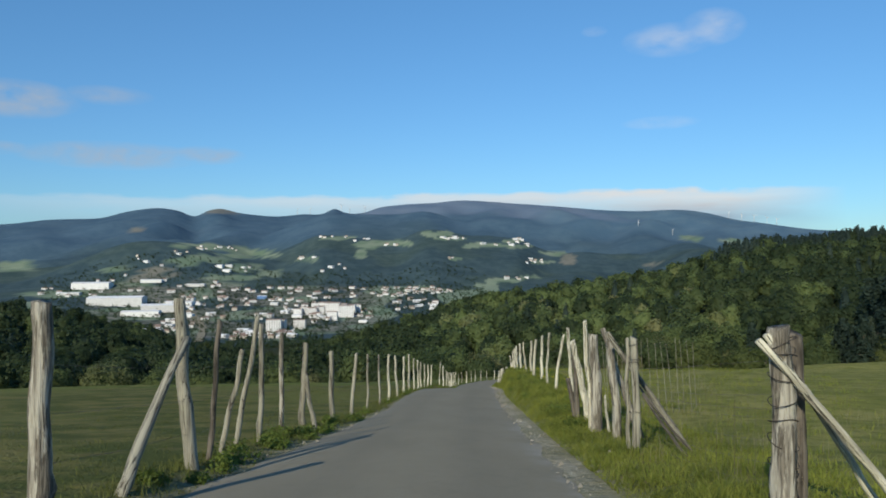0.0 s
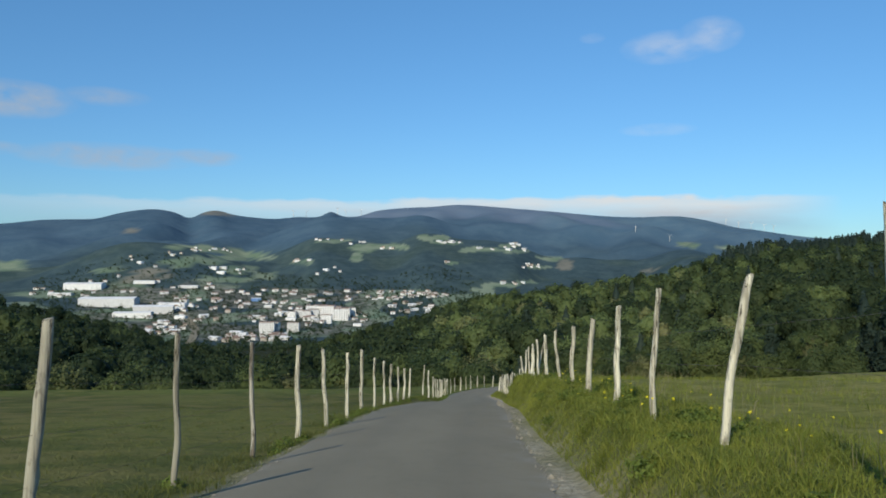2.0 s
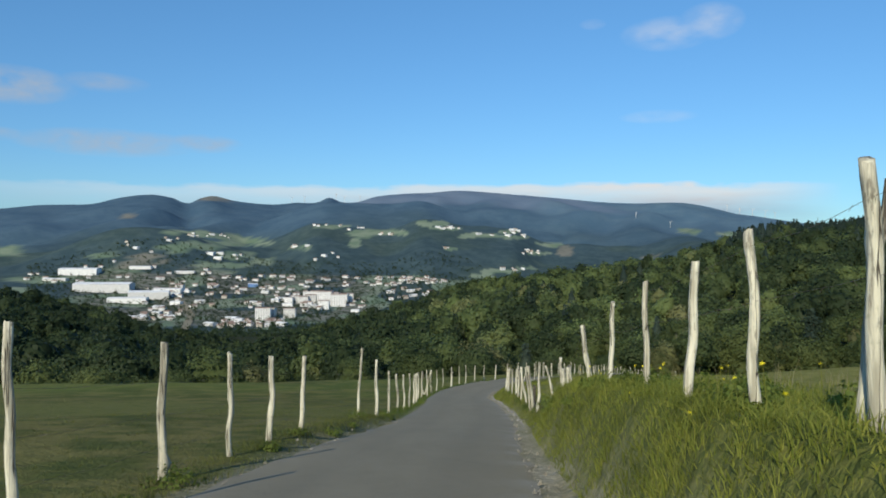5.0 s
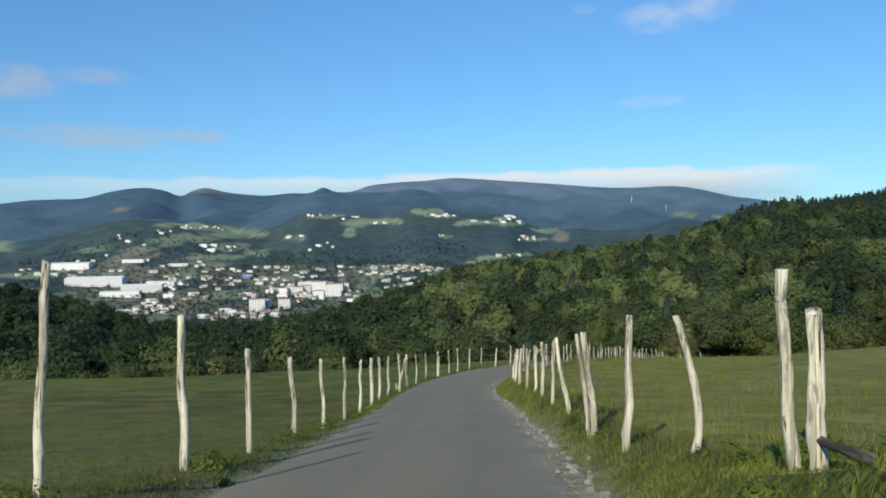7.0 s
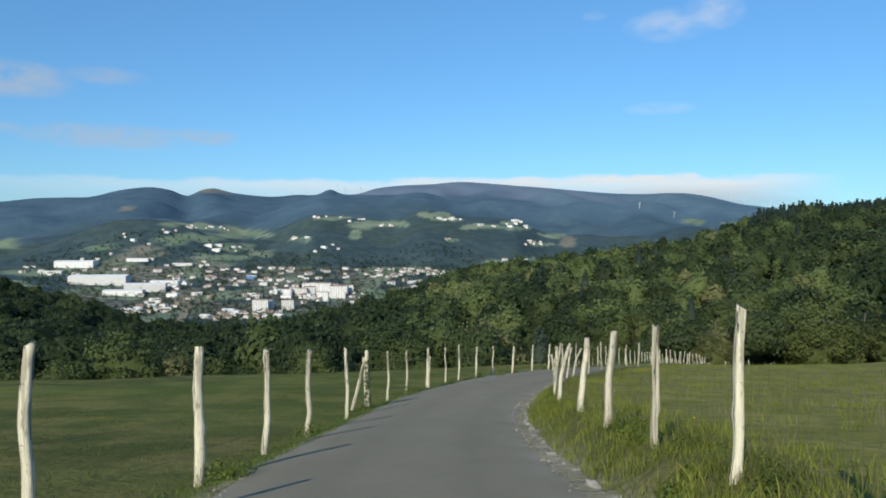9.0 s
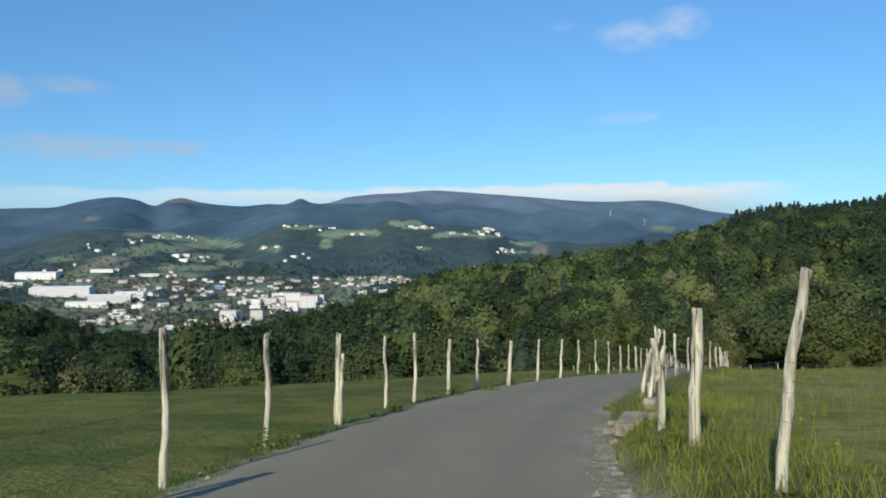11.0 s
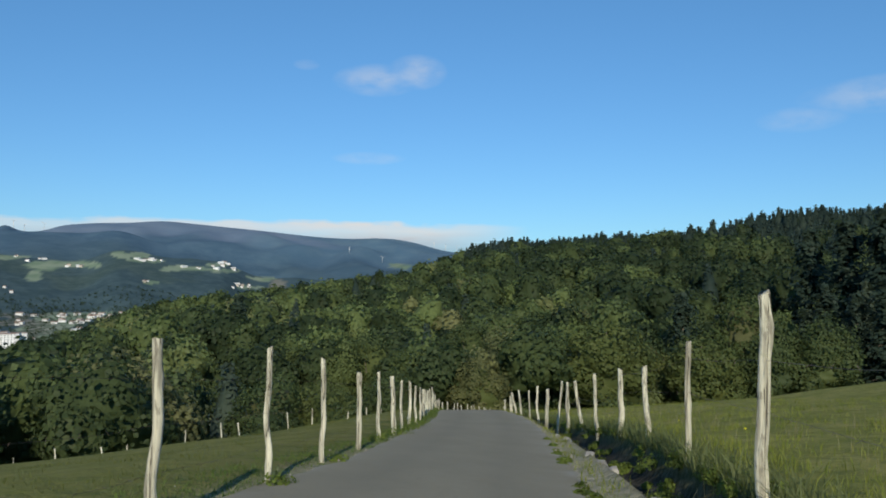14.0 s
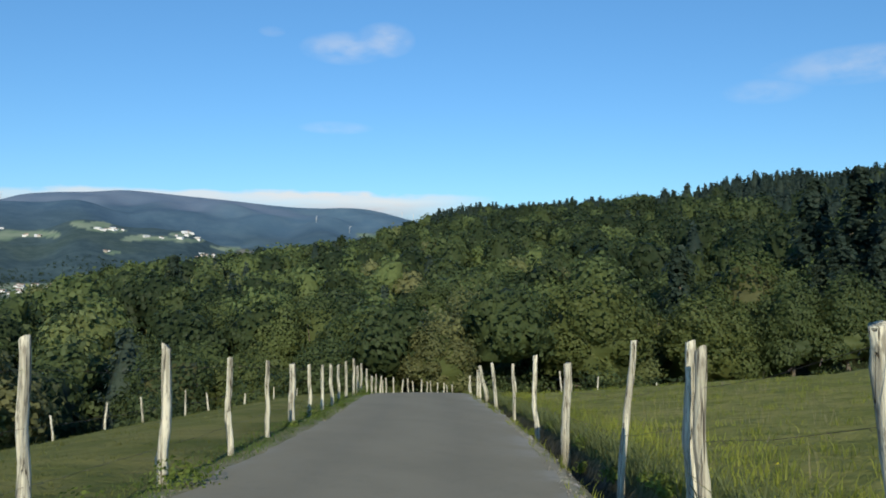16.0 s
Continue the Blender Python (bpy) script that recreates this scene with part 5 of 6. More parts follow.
def netting(first, last):
    """Square sheep netting, sagging between the right-hand posts."""
    tops = sorted(t for t in POST_TOPS["right"] if first < t[0] < last)
    pieces = []
    for (y0, x0, z0, _, _), (y1, x1, z1, _, _) in zip(tops, tops[1:]):
        a, b = Vector((x0 + 0.06, y0, z0)), Vector((x1 + 0.06, y1, z1))
        n = max(2, int((b - a).length / 0.16))
        if (b - a).length > 6:
            continue
        for h in (0.12, 0.3, 0.48, 0.66, 0.84):
            pieces.append(tube([a.lerp(b, i / 4) + Vector((0, 0, h - 0.05 * math.sin(math.pi * i / 4))) for i in range(5)], [0.0014] * 5, 3, cap=False))
        for i in range(1, n):
            p = a.lerp(b, i / n)
            sag = 0.05 * math.sin(math.pi * i / n)
            pieces.append(tube([p + Vector((0, 0, 0.1 - sag)), p + Vector((0.01, 0, 0.85 - sag))], [0.0012, 0.0012], 3, cap=False))
    return tagged(new("sheep_netting", joined("sheep_netting", pieces, WIRE, False)), "rusty square sheep netting along the fence posts", "wire netting")


netting(60, 104)
netting(4, 18)


# ---- kerb, gutter, stones ----


def rough_block(name, size, material, seed, bevel=0.12):
    rng = random.Random(seed)
    bm = bmesh.new()
    bmesh.ops.create_cube(bm, size=1)
    bmesh.ops.bevel(bm, geom=bm.edges[:], offset=bevel, segments=1, affect="EDGES")
    for v in bm.verts:
        v.co = Vector((v.co.x * size[0], v.co.y * size[1], v.co.z * size[2])) + Vector([rng.uniform(-1, 1) * 0.035 * min(size) * 2 for _ in range(3)])
    me = bpy.data.meshes.new(name)
    bm.to_mesh(me)
    bm.free()
    me.materials.append(material)
    return me


def kerb(first, last, offset, gap, label):
    """A broken concrete edging beside the tarmac."""
    host = tagged(new("kerb"), label, "kerb", kind="structure")
    shapes = [rough_block("kerb_stone", (0.09 + 0.02 * (k % 4), 0.16 + 0.07 * (k % 5), 0.10 + 0.02 * (k % 3)), CONCRETE, 80 + k, 0.2) for k in range(9)]
    y, rng = first, random.Random(int(first))
    while y < last:
        t = float(heading(y))
        d = (float(gutter(y)) - 0.29 if offset is None else float(side(y, 1)) + offset) + rng.uniform(-0.07, 0.07)
        x, yy = float(road_x(y)) + d * math.cos(t), y - d * math.sin(t)
        ob = new("kerb_stone", shapes[rng.randrange(9)])
        ob.parent = host
        ob.matrix_basis = Matrix.Translation((x, yy, float(land(x, yy)) - rng.uniform(0.045, 0.08))) @ Matrix.Rotation(-t + rng.uniform(-0.35, 0.35), 4, "Z") @ Matrix.Rotation(0.14, 4, "X") @ Matrix.Rotation(rng.uniform(-0.12, 0.12), 4, "Y")
        y += gap * rng.uniform(0.95, 1.35) * (1 if rng.random() < 0.8 else 2)


kerb(58, 93, 0.2, 0.34, "crumbling concrete edging sunk in the verge")
kerb(100, 150, None, 1.1, "crumbling concrete edging along the gutter")

slab = new("culvert_slab", rough_block("culvert_slab", (0.42, 0.62, 0.18), STONE, 5, 0.06))
slab.matrix_basis = Matrix.Translation(beside(93.95, 2.06, 0.02)) @ Matrix.Rotation(-0.5, 4, "Z") @ Matrix.Rotation(0.13, 4, "X") @ Matrix.Rotation(-0.08, 4, "Y")
tagged(slab, "broken grey concrete culvert slab beside the lane", "concrete slab")
for i, (y, o, sx, sy, sz) in enumerate([(93.5, 1.74, .13, .2, .1), (94.75, 1.72, .14, .2, .12), (94.7, 2.35, .2, .3, .2), (93.1, 2.3, .14, .2, .1), (96.0, 1.78, .12, .18, .09), (95.3, 1.68, .1, .14, .08)]):
    ob = new("broken_stone", rough_block("broken_stone", (sx, sy, sz), STONE, 30 + i, 0.2))
    ob.matrix_basis = Matrix.Translation(beside(y, o, sz * 0.25)) @ Matrix.Rotation(i * 1.3, 4, "Z")
    tagged(ob, "pale broken stone beside the culvert slab", "stone", "stones at the culvert")


def gravel():
    """Loose chippings along both rims of the tarmac."""
    rng = np.random.RandomState(3)
    n = 9000
    y = rng.uniform(-8, 140, n)
    sidev = np.where(rng.uniform(size=n) < 0.72, 1, -1)
    d = sidev * (side(y, sidev) + np.abs(rng.normal(0, 0.26, n)) - 0.14)
    t = heading(y)
    x, yy = road_x(y) + d * np.cos(t), y - d * np.sin(t)
    z = np.where(np.abs(d) < side(y, sidev) - 0.04, road_z(y) + 0.026, land(x, yy))
    s = rng.uniform(0.004, 0.014, n) * (1 + 2.5 * (rng.uniform(size=n) < 0.04))
    base = np.array([[1, 0, 0], [-0.5, 0.87, 0], [-0.5, -0.87, 0], [0.2, 0.1, 0.9]])
    V = base[None] * s[:, None, None] * rng.uniform(0.6, 1.3, (n, 4, 1)) + np.stack([x, yy, z], 1)[:, None]
    F = (np.array([[0, 1, 3], [1, 2, 3], [2, 0, 3]])[None] + np.arange(n)[:, None, None] * 4).reshape(-1, 3)
    tagged(new("gravel", fast_mesh("gravel", V.reshape(-1, 3), F, STONE)), "loose grey chippings along the lane's edges", "gravel", kind="stuff")


gravel()


# ---- grass and weeds ----


def blades(name, x, y, tall, wide, material, label, rng, lean=0.35):
    n = len(x)
    z = land(x, y) - 0.02
    a, b = rng.uniform(0, 6.28, n), rng.uniform(0, 6.28, n)
    half = np.stack([np.cos(a), np.sin(a), 0 * a], 1) * wide[:, None] / 2
    bow = np.stack([np.cos(b), np.sin(b), 0 * b], 1) * (tall * rng.uniform(0.1, lean, n))[:, None]
    up = np.array([0, 0, 1.0])
    p0 = np.stack([x, y, z], 1)
    p1 = p0 + bow * 0.35 + up * (tall * 0.6)[:, None]
    p2 = p0 + bow + up * (tall * rng.uniform(0.85, 1.0, n))[:, None]
    V = np.stack([p0 - half, p0 + half, p1 + half * 0.8, p1 - half * 0.8, p2 + half * 0.15, p2 - half * 0.15], 1)
    F = (np.array([[0, 1, 2, 3], [3, 2, 4, 5]])[None] + np.arange(n)[:, None, None] * 6).reshape(-1, 4)
    me = fast_mesh(name, V.reshape(-1, 3), F, material)
    nm = np.repeat(np.array([[0, -0.25, 1.0]]), 6 * n, 0) + rng.normal(0, 0.45, (6 * n, 3))
    soft_normals(me, nm)
    return tagged(new(name, me), label, "grass", kind="stuff")


def strip(n, y0, y1, d0, d1, rng, hand, power=1.0):
    """Places along the lane, in tufts."""
    k = n // 14
    cy, cd = rng.uniform(y0, y1, k), d0 + (d1 - d0) * rng.uniform(0, 1, k) ** power
    i = rng.randint(0, k, n)
    y, off = cy[i] + rng.normal(0, 0.13, n), np.maximum(cd[i] + rng.normal(0, 0.11, n), d0 - 0.1)
    d = hand * (off + (side(y, hand) - HALF) * np.exp(-(off - HALF) / 1.2))
    t = heading(y)
    return road_x(y) + d * np.cos(t), y - d * np.sin(t)


rng = np.random.RandomState(8)
x, y = strip(125000, 3, 60, HALF + 0.40, 4.4, rng, 1, 1.7)
blades("verge_grass", x, y, rng.uniform(0.04, 0.15, len(x)) * (0.95 + 0.45 * wave(x, y, 1.5, 81) + 0.4 * wave(x, y, 0.5, 83)).clip(0.35, 1.8) * ((58.5 - y) / 5).clip(0.45, 1), rng.uniform(0.004, 0.010, len(x)), GRASS, "tall lush grass on the raised verge", rng, 1.4)
x, y = strip(50000, 57, 150, HALF + 0.30, 3.6, rng, 1, 1.5)
off = (x - road_x(y)) * np.cos(heading(y)) - gutter(y)
keep = (y < 99) | (off > 0.24)
x, y = x[keep], y[keep]
blades("verge_grass", x, y, rng.uniform(0.05, 0.22, len(x)) * ((y - 60) / 12).clip(0.45, 1), rng.uniform(0.006, 0.012, len(x)), GRASS, "rough green grass on the lower verge", rng, 0.8)
y = np.concatenate([rng.uniform(99, 150, 8000), rng.uniform(96, 112, 2500)])
off = np.concatenate([gutter(y[:8000]) + 0.22 + np.abs(rng.normal(0, 0.16, 8000)), 1.72 + np.abs(rng.normal(0, 0.32, 2500))])
x = road_x(y) + off / np.cos(heading(y))
blades("ditch_weeds", x, y, rng.uniform(0.1, 0.36, len(x)), rng.uniform(0.008, 0.018, len(x)), OAK, "dark weeds overhanging the ditch", rng, 0.9)
x, y = strip(22000, -6, 62, HALF + 0.12, HALF + 0.9, rng, -1, 1.4)
blades("verge_grass", x, y, rng.uniform(0.03, 0.13, len(x)) * (0.9 + 0.6 * wave(x, y, 1.7, 82)).clip(0.3, 1.6), rng.uniform(0.005, 0.010, len(x)), GRAZED, "short grass along the edge of the lane", rng, 0.9)
x, y = strip(34000, 60, 152, HALF + 0.08, HALF + 0.75, rng, -1, 1.3)
blades("verge_grass", x, y, rng.uniform(0.03, 0.09, len(x)), rng.uniform(0.005, 0.011, len(x)), GREEN, "short green grass strip along the lane's edge", rng, 0.9)
x, y = strip(3600, 99, 152, HALF + 0.04, HALF + 0.22, rng, 1)
blades("verge_grass", x, y, rng.uniform(0.04, 0.15, len(x)), rng.uniform(0.005, 0.011, len(x)), GRASS, "green grass between the lane and the ditch", rng, 0.9)
x, y = strip(50000, 0, 150, 3.6, 14.0, rng, 1, 1.4)
blades("meadow_grass", x, y, rng.uniform(0.05, 0.17, len(x)), rng.uniform(0.006, 0.013, len(x)), GRASS, "uncut yellow-green meadow grass", rng, 0.7)
x, y = strip(40000, 0, 150, 2.2, 10.0, rng, -1, 1.4)
blades("meadow_grass", x, y, rng.uniform(0.03, 0.09, len(x)), rng.uniform(0.006, 0.012, len(x)), GRAZED, "short grazed meadow grass", rng, 0.8)
x, y = strip(4200, 2, 140, HALF + 0.8, 9.0, rng, 1)
blades("dry_stalks", x, y, rng.uniform(0.15, 0.42, len(x)), rng.uniform(0.003, 0.006, len(x)), STRAW, "dry straw-coloured grass stalks in the verge", rng, 0.4)
x, y = strip(2600, 58, 74, HALF + 0.5, 2.9, rng, 1)
blades("dry_stalks", x, y, rng.uniform(0.06, 0.26, len(x)), rng.uniform(0.004, 0.009, len(x)), DRY, "withered brown weeds round the posts", rng, 0.7)
x, y = strip(5000, 57, 76, HALF + 0.4, 3.2, rng, 1)
blades("verge_grass", x, y, rng.uniform(0.05, 0.15, len(x)), rng.uniform(0.005, 0.011, len(x)), GRASS, "tangled green grass round the posts", rng, 0.8)


def weeds():
    """Leafy weeds at the feet of the left-hand posts and in the ditch."""
    rng = np.random.RandomState(17)
    C = []
    for y, x, z, lean, tall in POST_TOPS["left"]:
        if rng.uniform() < 0.75:
            C.append((x + rng.uniform(-0.1, 0.35), y + rng.uniform(-0.5, 0.3), rng.uniform(0.1, 0.34)))
    for y, x, z, lean, tall in POST_TOPS["right"]:
        if rng.uniform() < 0.6:
            C.append((x + rng.uniform(-0.5, 0.1), y + rng.uniform(-0.5, 0.5), rng.uniform(0.06, 0.18)))
    for k in range(46):
        y = rng.uniform(7.5, 17.5) if k < 30 else rng.uniform(17.5, 60)
        C.append((float(road_x(y)) - float(side(y, -1)) - rng.uniform(0.12, 0.6), y, rng.uniform(0.08, 0.22)))
    for k in range(80):
        y = rng.uniform(13, 60)
        C.append((float(road_x(y)) + HALF + rng.uniform(0.5, 2.6), y, rng.uniform(0.10, 0.30)))
    for k in range(130):
        y = rng.uniform(97, 135) if k < 90 else rng.uniform(61, 78)
        off = float(gutter(y)) + rng.uniform(0.25, 0.75) if k < 90 else float(side(y, 1)) + rng.uniform(0.5, 1.4)
        C.append((float(road_x(y)) + off, y, rng.uniform(0.07, 0.2)))
    for k in range(26):
        y = rng.uniform(98, 125)
        C.append((float(road_x(y)) + float(side(y, 1)) + rng.uniform(0.02, 0.14), y, rng.uniform(0.05, 0.11)))
    V, F, N, n = [], [], [], 0
    for x, y, r in C:
        k = int(1000 * r + 100)
        d = rng.normal(0, 1, (k, 3))
        d /= np.linalg.norm(d, axis=1)[:, None]
        d[:, 2] = np.abs(d[:, 2])
        c = np.array([x, y, float(land(x, y))]) + d * r * np.array([1.25, 1.25, 0.9]) * rng.uniform(0.4, 1, (k, 1))
        v, f = clump_faces(c, d, rng.uniform(0.012, 0.03, k), rng)
        V.append(v)
        F.append(f + n)
        N.append(np.repeat(d, 4, 0))
        n += len(v)
    me = fast_mesh("weeds", np.concatenate(V), np.concatenate(F), WEED)
    soft_normals(me, np.concatenate(N))
    tagged(new("weeds", me), "leafy green weeds at the feet of the posts", "weeds", kind="stuff")


weeds()


def ivy(y, offset, tall):
    rng = np.random.RandomState(4)
    k = 420
    h = rng.uniform(0.0, 1, k) ** 1.2 * tall
    a = rng.uniform(0, 6.28, k)
    x, yy, z = beside(y, offset)
    d = np.stack([np.cos(a), np.sin(a), 0.2 + 0 * a], 1)
    c = np.stack([np.cos(a) * (0.09 + 0.05 * np.sin(h * 9)), np.sin(a) * 0.1, h], 1)
    v, f = clump_faces(c, d, rng.uniform(0.018, 0.035, k), rng)
    me = fast_mesh("ivy", v, f, OAK)
    soft_normals(me, np.repeat(d, 4, 0))
    ob = new("ivy", me)
    ob.matrix_basis = Matrix.Translation((x, yy, z))
    tagged(ob, "green ivy climbing a braced fence post", "ivy")


ivy(87.7, -2.44, 1.3)


def flowers():
    """Yellow hawkbit heads in the verge, each on its stalk."""
    rng = random.Random(12)
    stalk = link_mesh("stalk", *tube([(0, 0, -0.05), (0.02, 0, 0.14), (0.03, 0.01, 0.27)], [0.003, 0.0025, 0.002], 4), GRASS)
    bm = bmesh.new()
    for ring, r, n in ((0, 0.020, 11), (1, 0.013, 9)):
        for k in range(n):
            a = 6.283 * k / n + ring * 0.3
            c, s = math.cos(a), math.sin(a)
            pts = [(0, 0, 0.004 * ring), (r * 0.7 * math.cos(a - 0.22), r * 0.7 * math.sin(a - 0.22), 0.006 + 0.006 * ring), (r * c, r * s, 0.004 + 0.01 * ring), (r * 0.7 * math.cos(a + 0.22), r * 0.7 * math.sin(a + 0.22), 0.006 + 0.006 * ring)]
            bm.faces.new([bm.verts.new(p) for p in pts])
    head = bpy.data.meshes.new("flower_head")
    bm.to_mesh(head)
    bm.free()
    head.materials.append(PETAL)
    for i in range(130):
        y = rng.uniform(18, 36) if i < 60 else rng.uniform(36, 56) if i < 110 else rng.uniform(66, 130)
        x, yy, z = beside(y, HALF + rng.uniform(0.7, 2.4))
        ob = tagged(new("flower"), "small yellow hawkbit flower in the verge grass", "flower", "yellow flowers of the verge")
        k = rng.uniform(0.75, 1.15)
        ob.matrix_basis = Matrix.Translation((x, yy, z)) @ Matrix.Rotation(rng.uniform(0, 6.28), 4, "Z") @ Matrix.Diagonal((k, k, k, 1))
        part("stalk", stalk, ob)
        h = part("flower_head", head, ob, "yellow flower head")
        h.location = (0.03, 0.01, 0.27)
        h.rotation_euler = (-0.5, 0.2, 0)


flowers()


# ---- the town in the valley ----


def prism(w, l, h, roof, over=0.4):
    """Wall and roof meshes of a gabled building standing on z = 0, its ridge along x."""
    a, b = l / 2, w / 2
    wall_v = [(-a, -b, -4), (a, -b, -4), (a, b, -4), (-a, b, -4), (-a, -b, h), (a, -b, h), (a, b, h), (-a, b, h), (-a, 0, h + roof), (a, 0, h + roof)]
    wall_f = [(0, 1, 5, 4), (2, 3, 7, 6), (1, 2, 6, 9, 5), (3, 0, 4, 8, 7)]
    o, t, lift = over, 0.35, roof * over / b
    ro = [(-a - o, -b - o, h - lift), (a + o, -b - o, h - lift), (a + o, 0, h + roof), (-a - o, 0, h + roof), (a + o, b + o, h - lift), (-a - o, b + o, h - lift)]
    ro = ro + [(x, y, z + t) for x, y, z in ro]
    roof_f = [(6, 7, 8, 9), (9, 8, 10, 11), (3, 2, 1, 0), (5, 4, 2, 3), (0, 1, 7, 6), (4, 5, 11, 10), (1, 2, 8, 7), (2, 4, 10, 8), (3, 0, 6, 9), (5, 3, 9, 11)]
    return (wall_v, wall_f), (ro, roof_f)


def building(name, w, l, h, roof, wall_mat, roof_mat, label, category, group, rows=0):
    ob = tagged(new(name), label, category, group)
    (wv, wf), (rv, rf) = prism(w, l, h, roof)
    part("wall", link_mesh("wall", wv, wf, wall_mat), ob)
    part("roof", link_mesh("roof", rv, rf, roof_mat), ob)
    if rows:
        win = link_mesh("window", [(-0.7, 0, -0.8), (0.7, 0, -0.8), (0.7, 0, 0.8), (-0.7, 0, 0.8), (-0.7, 0.2, -0.8), (0.7, 0.2, -0.8), (0.7, 0.2, 0.8), (-0.7, 0.2, 0.8)],
                        [(0, 1, 2, 3), (0, 4, 5, 1), (1, 5, 6, 2), (2, 6, 7, 3), (3, 7, 4, 0)], DARK_PANE)
        for r in range(rows):
            for c in range(max(2, int(l / 4))):
                p = part("window", win, ob)
                p.location = (-l / 2 + (c + 0.5) * l / max(2, int(l / 4)), -w / 2 - 0.06, h * (r + 0.55) / rows)
    return ob


DARK_PANE = plain("dark window panes", (0.05, 0.06, 0.07), (0.09, 0.10, 0.11), 0.5, 0.15)
HOUSES = [building("house", 9, 12, 6, 2.4, WHITEWASH, TILES, "white house with a red-brown tiled roof in the valley town", "house", "houses of the town"),
          building("house", 11, 15, 7, 3.0, CREAM, TILES, "cream house with a tiled roof in the valley town", "house", "houses of the town"),
          building("house", 10, 18, 9, 2.2, WHITEWASH, TILES, "long white house with a tiled roof in the valley town", "house", "houses of the town"),
          building("workshop", 16, 28, 7, 1.8, WHITEWASH, METAL_ROOF, "white workshop with a pale sheet roof", "workshop", "workshops of the town")]
FLATS = building("apartment_block", 14, 26, 21, 1.2, WHITEWASH, TILES, "white apartment block in the valley town", "apartment block", "apartment blocks", 6)
HALL = building("factory_hall", 44, 110, 13, 3.0, WHITEWASH, METAL_ROOF, "large white factory hall with a pale roof", "factory hall", "factory halls")
BLUE_HALL = building("factory_hall", 26, 46, 15, 2.0, BLUE_WALL, METAL_ROOF, "factory hall with blue sheet walls", "factory hall", "factory halls")


def polar(bearing, r):
    return r * math.sin(radians(bearing)), r * math.cos(radians(bearing))


def settle(proto, bearing, r, turn, k=1.0, kz=1.0):
    x, y = polar(bearing, r)
    ob = copy_thing(proto, Matrix.Translation((x, y, float(land(x, y)))) @ Matrix.Rotation(radians(turn), 4, "Z"))
    ob.scale = (k, k, k * kz)
    return ob


def slope_at(bearing, rise):
    """How far off the ground first meets a line that rises so from the lane's start."""
    r = np.arange(2150, 4250, 8.0)
    x, y = r * math.sin(radians(bearing)), r * math.cos(radians(bearing))
    over = np.nonzero(land(x, y) + 0.9 > math.tan(radians(rise)) * (r - 14.5))[0]
    return float(r[over[0]]) if len(over) else 2300.0


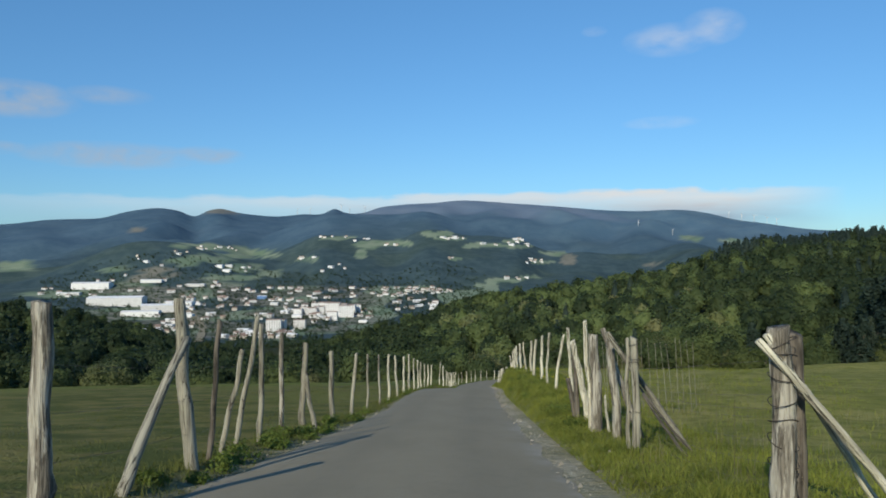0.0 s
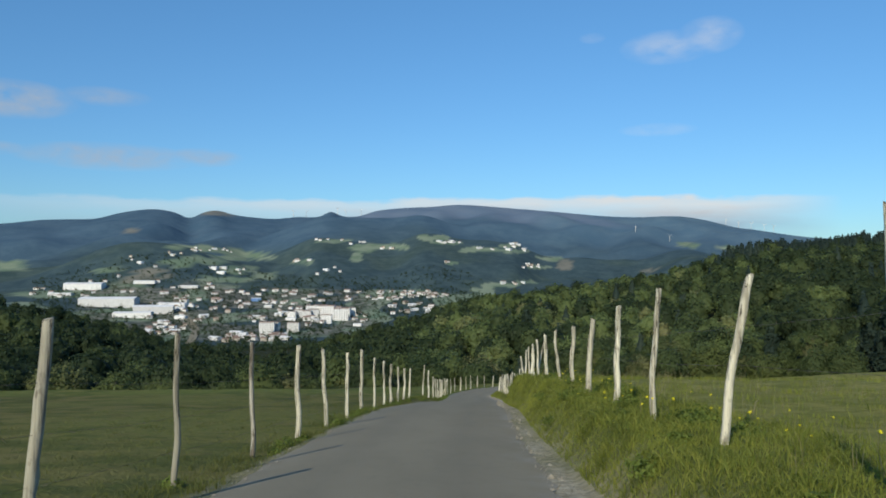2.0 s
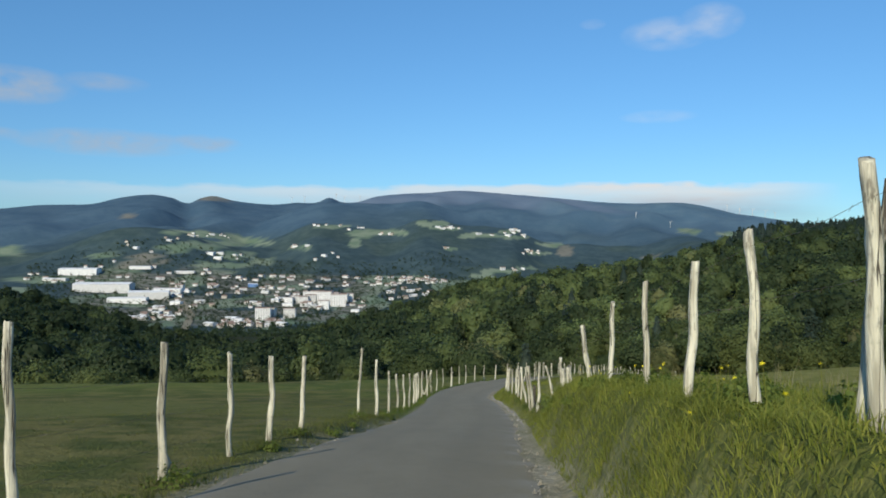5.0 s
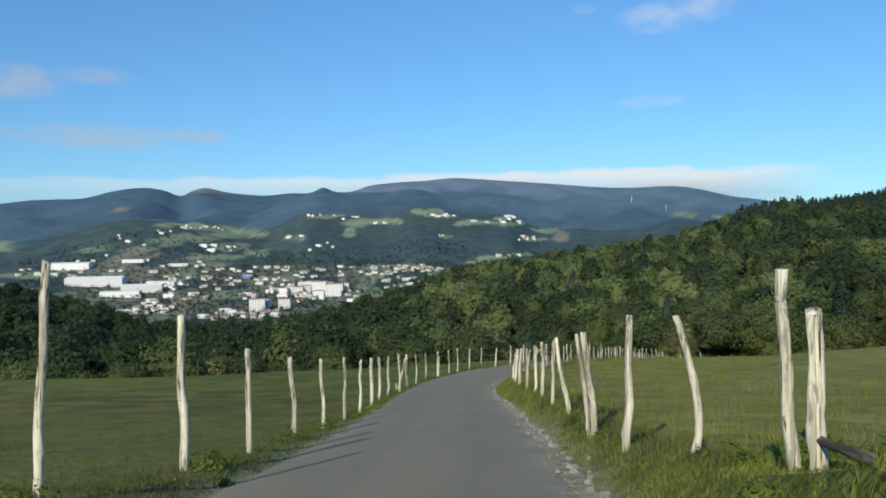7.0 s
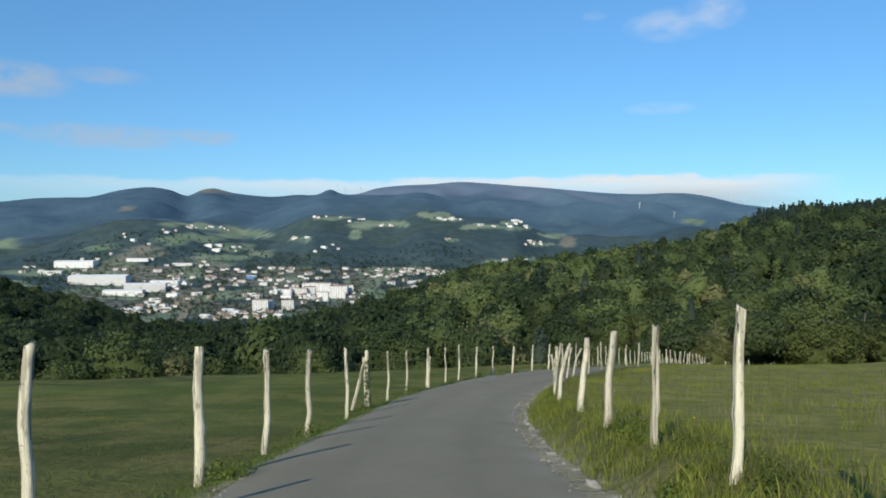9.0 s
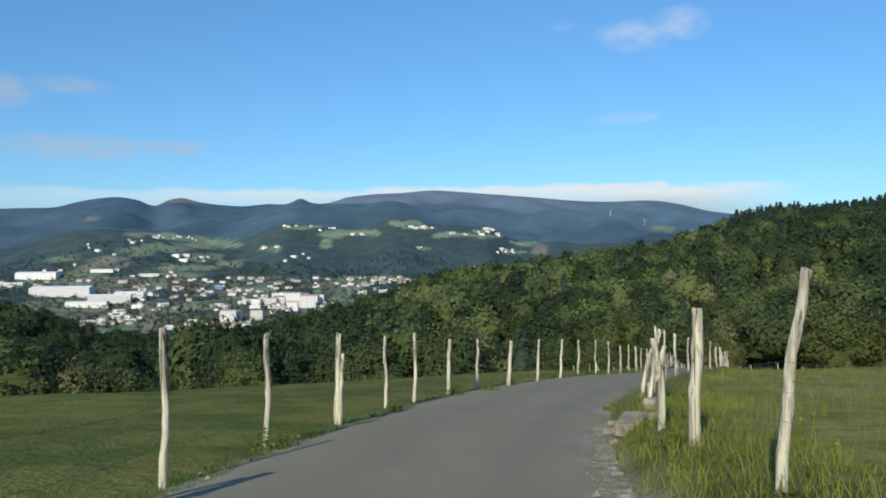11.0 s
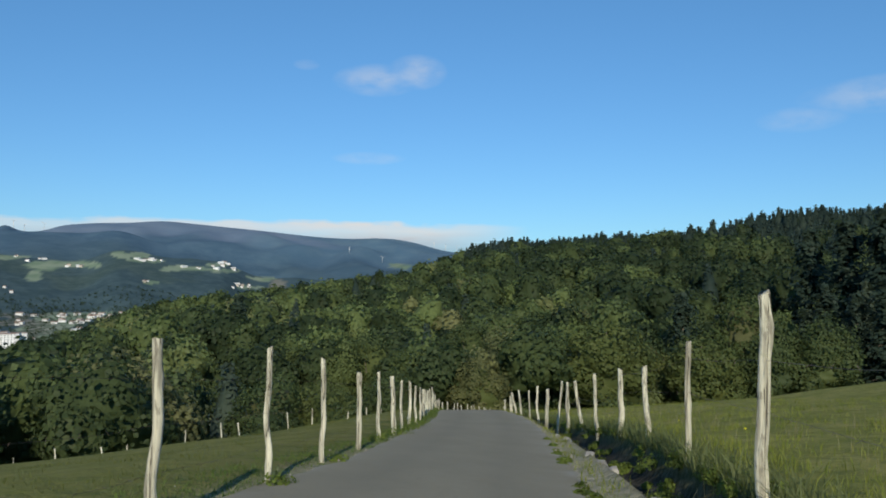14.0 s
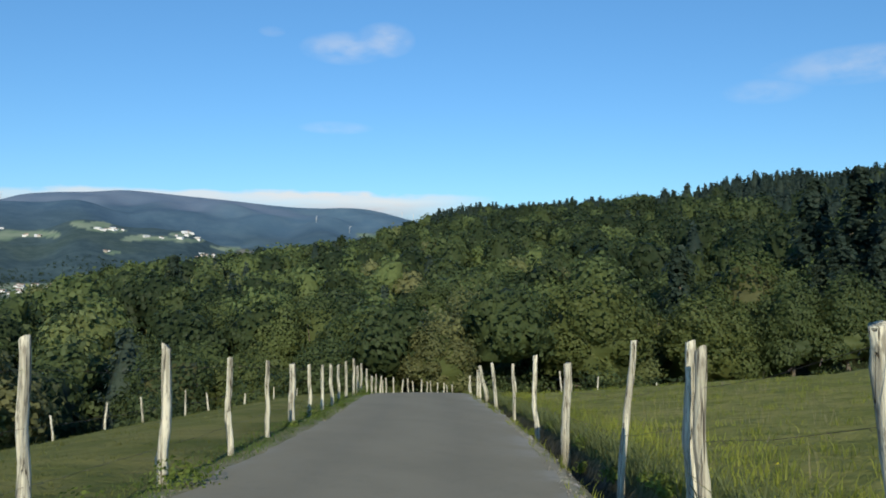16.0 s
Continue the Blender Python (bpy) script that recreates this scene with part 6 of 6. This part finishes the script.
def town():
    rng = random.Random(31)
    # factories at the near end of the valley floor
    for b, r, t, k, kz in [(-23.9, 2230, 4, 0.85, 1.1), (-22.4, 1960, 6, 1.1, 1.15), (-20.9, 1800, 8, 0.7, 1.0), (-19.6, 1850, 12, 0.75, 1.4), (-18.4, 1930, -6, 0.6, 0.9), (-25.3, 2150, 2, 0.5, 0.8), (-17.4, 2200, 5, 0.45, 0.9), (-20.2, 2240, 3, 0.5, 0.9)]:
        settle(HALL, b, r, t, k, kz)
    settle(BLUE_HALL, -12.9, 1990, 10, 0.5)
    for b, r, k in [(-10.4, 1690, 0.7), (-9.9, 1700, .8), (-9.4, 1690, .75), (-8.9, 1700, .85), (-8.4, 1720, 1.15), (-7.9, 1700, 1.2), (-7.4, 1700, 1.1), (-7.0, 1660, 1.15), (-6.7, 1720, .9), (-6.3, 1740, .8), (-12.1, 1440, 1.0), (-11.7, 1460, .9), (-10.3, 1470, .8), (-8.0, 1610, .8), (-9.2, 1820, .6)]:
        settle(FLATS, b, r, rng.uniform(-12, 12), k)
    spots = []
    for n, b0, b1, r0, r1 in [(52, -20, -9, 1640, 2000), (22, -21.5, -17.5, 1480, 1640), (30, -15.8, -10.8, 1320, 1450), (24, -10, -5, 1560, 1800), (16, -3.6, 0.2, 1750, 1950)]:
        spots += [(rng.uniform(b0, b1), rng.uniform(r0, r1)) for _ in range(n)]
    for n, b0, b1, e0, e1 in [(12, -17.4, -14.6, 0.55, 0.95), (3, -18.8, -17.8, 0.2, 0.6), (4, -21.5, -18.6, -0.6, 0.4), (6, -16, -13.5, -0.9, -0.4), (7, -8.9, -6.6, 1.5, 1.7), (3, -6.4, -5.4, 1.2, 1.4), (4, -4.6, -3.2, 0.9, 1.0),
                              (9, -0.2, 1.7, 1.36, 1.46), (8, 1.9, 6.2, 0.75, 1.05), (5, 4.6, 6.0, 1.2, 1.35), (6, -10.5, -9.2, -0.05, 0.08), (8, 5.6, 7.2, -0.45, -0.2), (4, -9, -7, -1.2, -0.4), (3, 0.4, 1.2, -0.1, 0.0), (5, 4.5, 6.6, -1.7, -1.5)]:
        for _ in range(n):
            b = rng.uniform(b0, b1)
            spots.append((b, slope_at(b, rng.uniform(e0, e1))))
    far_spots = []
    for n, b0, b1, r0, r1 in [(50, -20, -9, 1850, 2280), (34, -4.6, 0.6, 1990, 2200), (14, -9, -4, 2000, 2200), (14, -27, -21, 2100, 2330)]:
        far_spots += [(rng.uniform(b0, b1), rng.uniform(r0, r1)) for _ in range(n)]
    walls, roofs = [], []
    for b, r in far_spots:
        x, y = polar(b, r)
        k = rng.uniform(0.5, 0.85)
        m = Matrix.Translation((x, y, float(land(x, y)) + 0.0)) @ Matrix.Rotation(rng.uniform(-0.6, 0.6), 4, "Z") @ Matrix.Diagonal((k, k, k, 1))
        for store, (v, f) in zip((walls, roofs), prism(10 * rng.uniform(0.8, 1.2), 14 * rng.uniform(0.8, 1.8), 7, 2.4)):
            store.append(([m @ Vector(p) for p in v], f))
    host = tagged(new("far_houses", joined("far_houses", walls, WHITEWASH, False)), "small pale houses at the far end of the town", "houses", kind="stuff")
    part("roofs", joined("roofs", roofs, TILES, False), host)
    for b, r in spots:
        settle(HOUSES[rng.choice((0, 0, 0, 1, 2, 3, 3))], b, r, rng.uniform(-35, 35), rng.uniform(0.5, 0.85) if r < 2400 else rng.uniform(0.5, 0.75))


town()
for proto in (*HOUSES, FLATS, HALL, BLUE_HALL):
    for o in (*proto.children_recursive, proto):
        bpy.data.objects.remove(o)


def turbine():
    ob = tagged(new("wind_turbine"), "white wind turbine standing on the mountain ridge", "wind turbine", "wind turbines on the ridge")
    part("tower", link_mesh("tower", *tube([(0, 0, -4), (0, 0, 55)], [2.4, 1.4], 8), WHITEWASH, True), ob)
    part("nacelle", link_mesh("nacelle", *tube([(0, -4, 56), (0, 4, 56)], [2.0, 1.7], 6), WHITEWASH), ob)
    for k in range(3):
        a = 0.4 + k * 2.094
        part("blade", link_mesh("blade", *tube([(0, -4.6, 56), (math.cos(a) * 12, -4.6, 56 + math.sin(a) * 12), (math.cos(a) * 27, -4.6, 56 + math.sin(a) * 27)], [0.8, 1.3, 0.3], 5), WHITEWASH), ob)
    return ob


TURBINE = turbine()
for b in (-10.4, -9.5, -7.3, -6.7, -5.6, 19.9, 20.7, 21.5, 22.3, 22.9, 13.9, 16.2):
    x, y = polar(b, 4215 if not 10 < b < 17 else 3500)
    copy_thing(TURBINE, Matrix.Translation((x, y, float(land(x, y)))) @ Matrix.Rotation(radians(b * 7 % 50), 4, "Z")).scale = (0.42, 0.42, 0.42) if 10 < b < 17 else (0.55, 0.55, 0.55)
for o in (*TURBINE.children_recursive, TURBINE):
    bpy.data.objects.remove(o)


def valley_road():
    """The main road through the valley, seen between the houses."""
    line = [(-385, 1240), (-410, 1337), (-454, 1500), (-503, 1624), (-558, 1741), (-600, 1838), (-660, 1990)]
    verts, faces = [], []
    for i in range(61):
        u = i / 60 * (len(line) - 1)
        k = min(int(u), len(line) - 2)
        a, b = Vector(line[k]), Vector(line[k + 1])
        p, across = a.lerp(b, u - k), Vector((0.93, 0.36)) * 6.5
        for s in (-1, 1):
            q = p + across * s
            verts.append((q.x, q.y, float(land(p.x, p.y)) + 1.5))
            verts.append((q.x, q.y, float(land(p.x, p.y)) - 3.0))
    for i in range(60):
        n = 4 * i
        faces += [(n, n + 2, n + 6, n + 4), (n, n + 4, n + 5, n + 1), (n + 2, n + 3, n + 7, n + 6)]
    tagged(new("road", link_mesh("road", verts, faces, TARMAC)), "pale main road winding through the valley town", "road", kind="structure")


valley_road()


def valley_trees():
    """Hedges, gardens and copses round the town."""
    rng = np.random.RandomState(41)
    V, F, N, n = [], [], [], 0
    for k in range(6500):
        a, r = rng.uniform(-27, 3), rng.uniform(900, 2450)
        x, y = polar(a, r)
        if wave(x, y, 240, 33) > 0.55 and rng.uniform() < 0.7:
            continue
        tall = rng.uniform(5, 11)
        c, nm = crown_points("oak", 16, rng, make_lobes(rng, 4))
        v, f = clump_faces(c * tall * np.array([1.3, 1.3, 1]), nm, rng.uniform(0.1, 0.2, 16) * tall, rng)
        V.append(v + np.array([x, y, float(land(x, y)) - 1]))
        F.append(f + n)
        N.append(np.repeat(nm, 4, 0))
        n += len(v)
    me = fast_mesh("valley_trees", np.concatenate(V), np.concatenate(F), OAK_WOOD)
    soft_normals(me, np.concatenate(N))
    tagged(new("valley_trees", me), "dark trees and hedges among the town's houses", "woods", kind="stuff")


valley_trees()
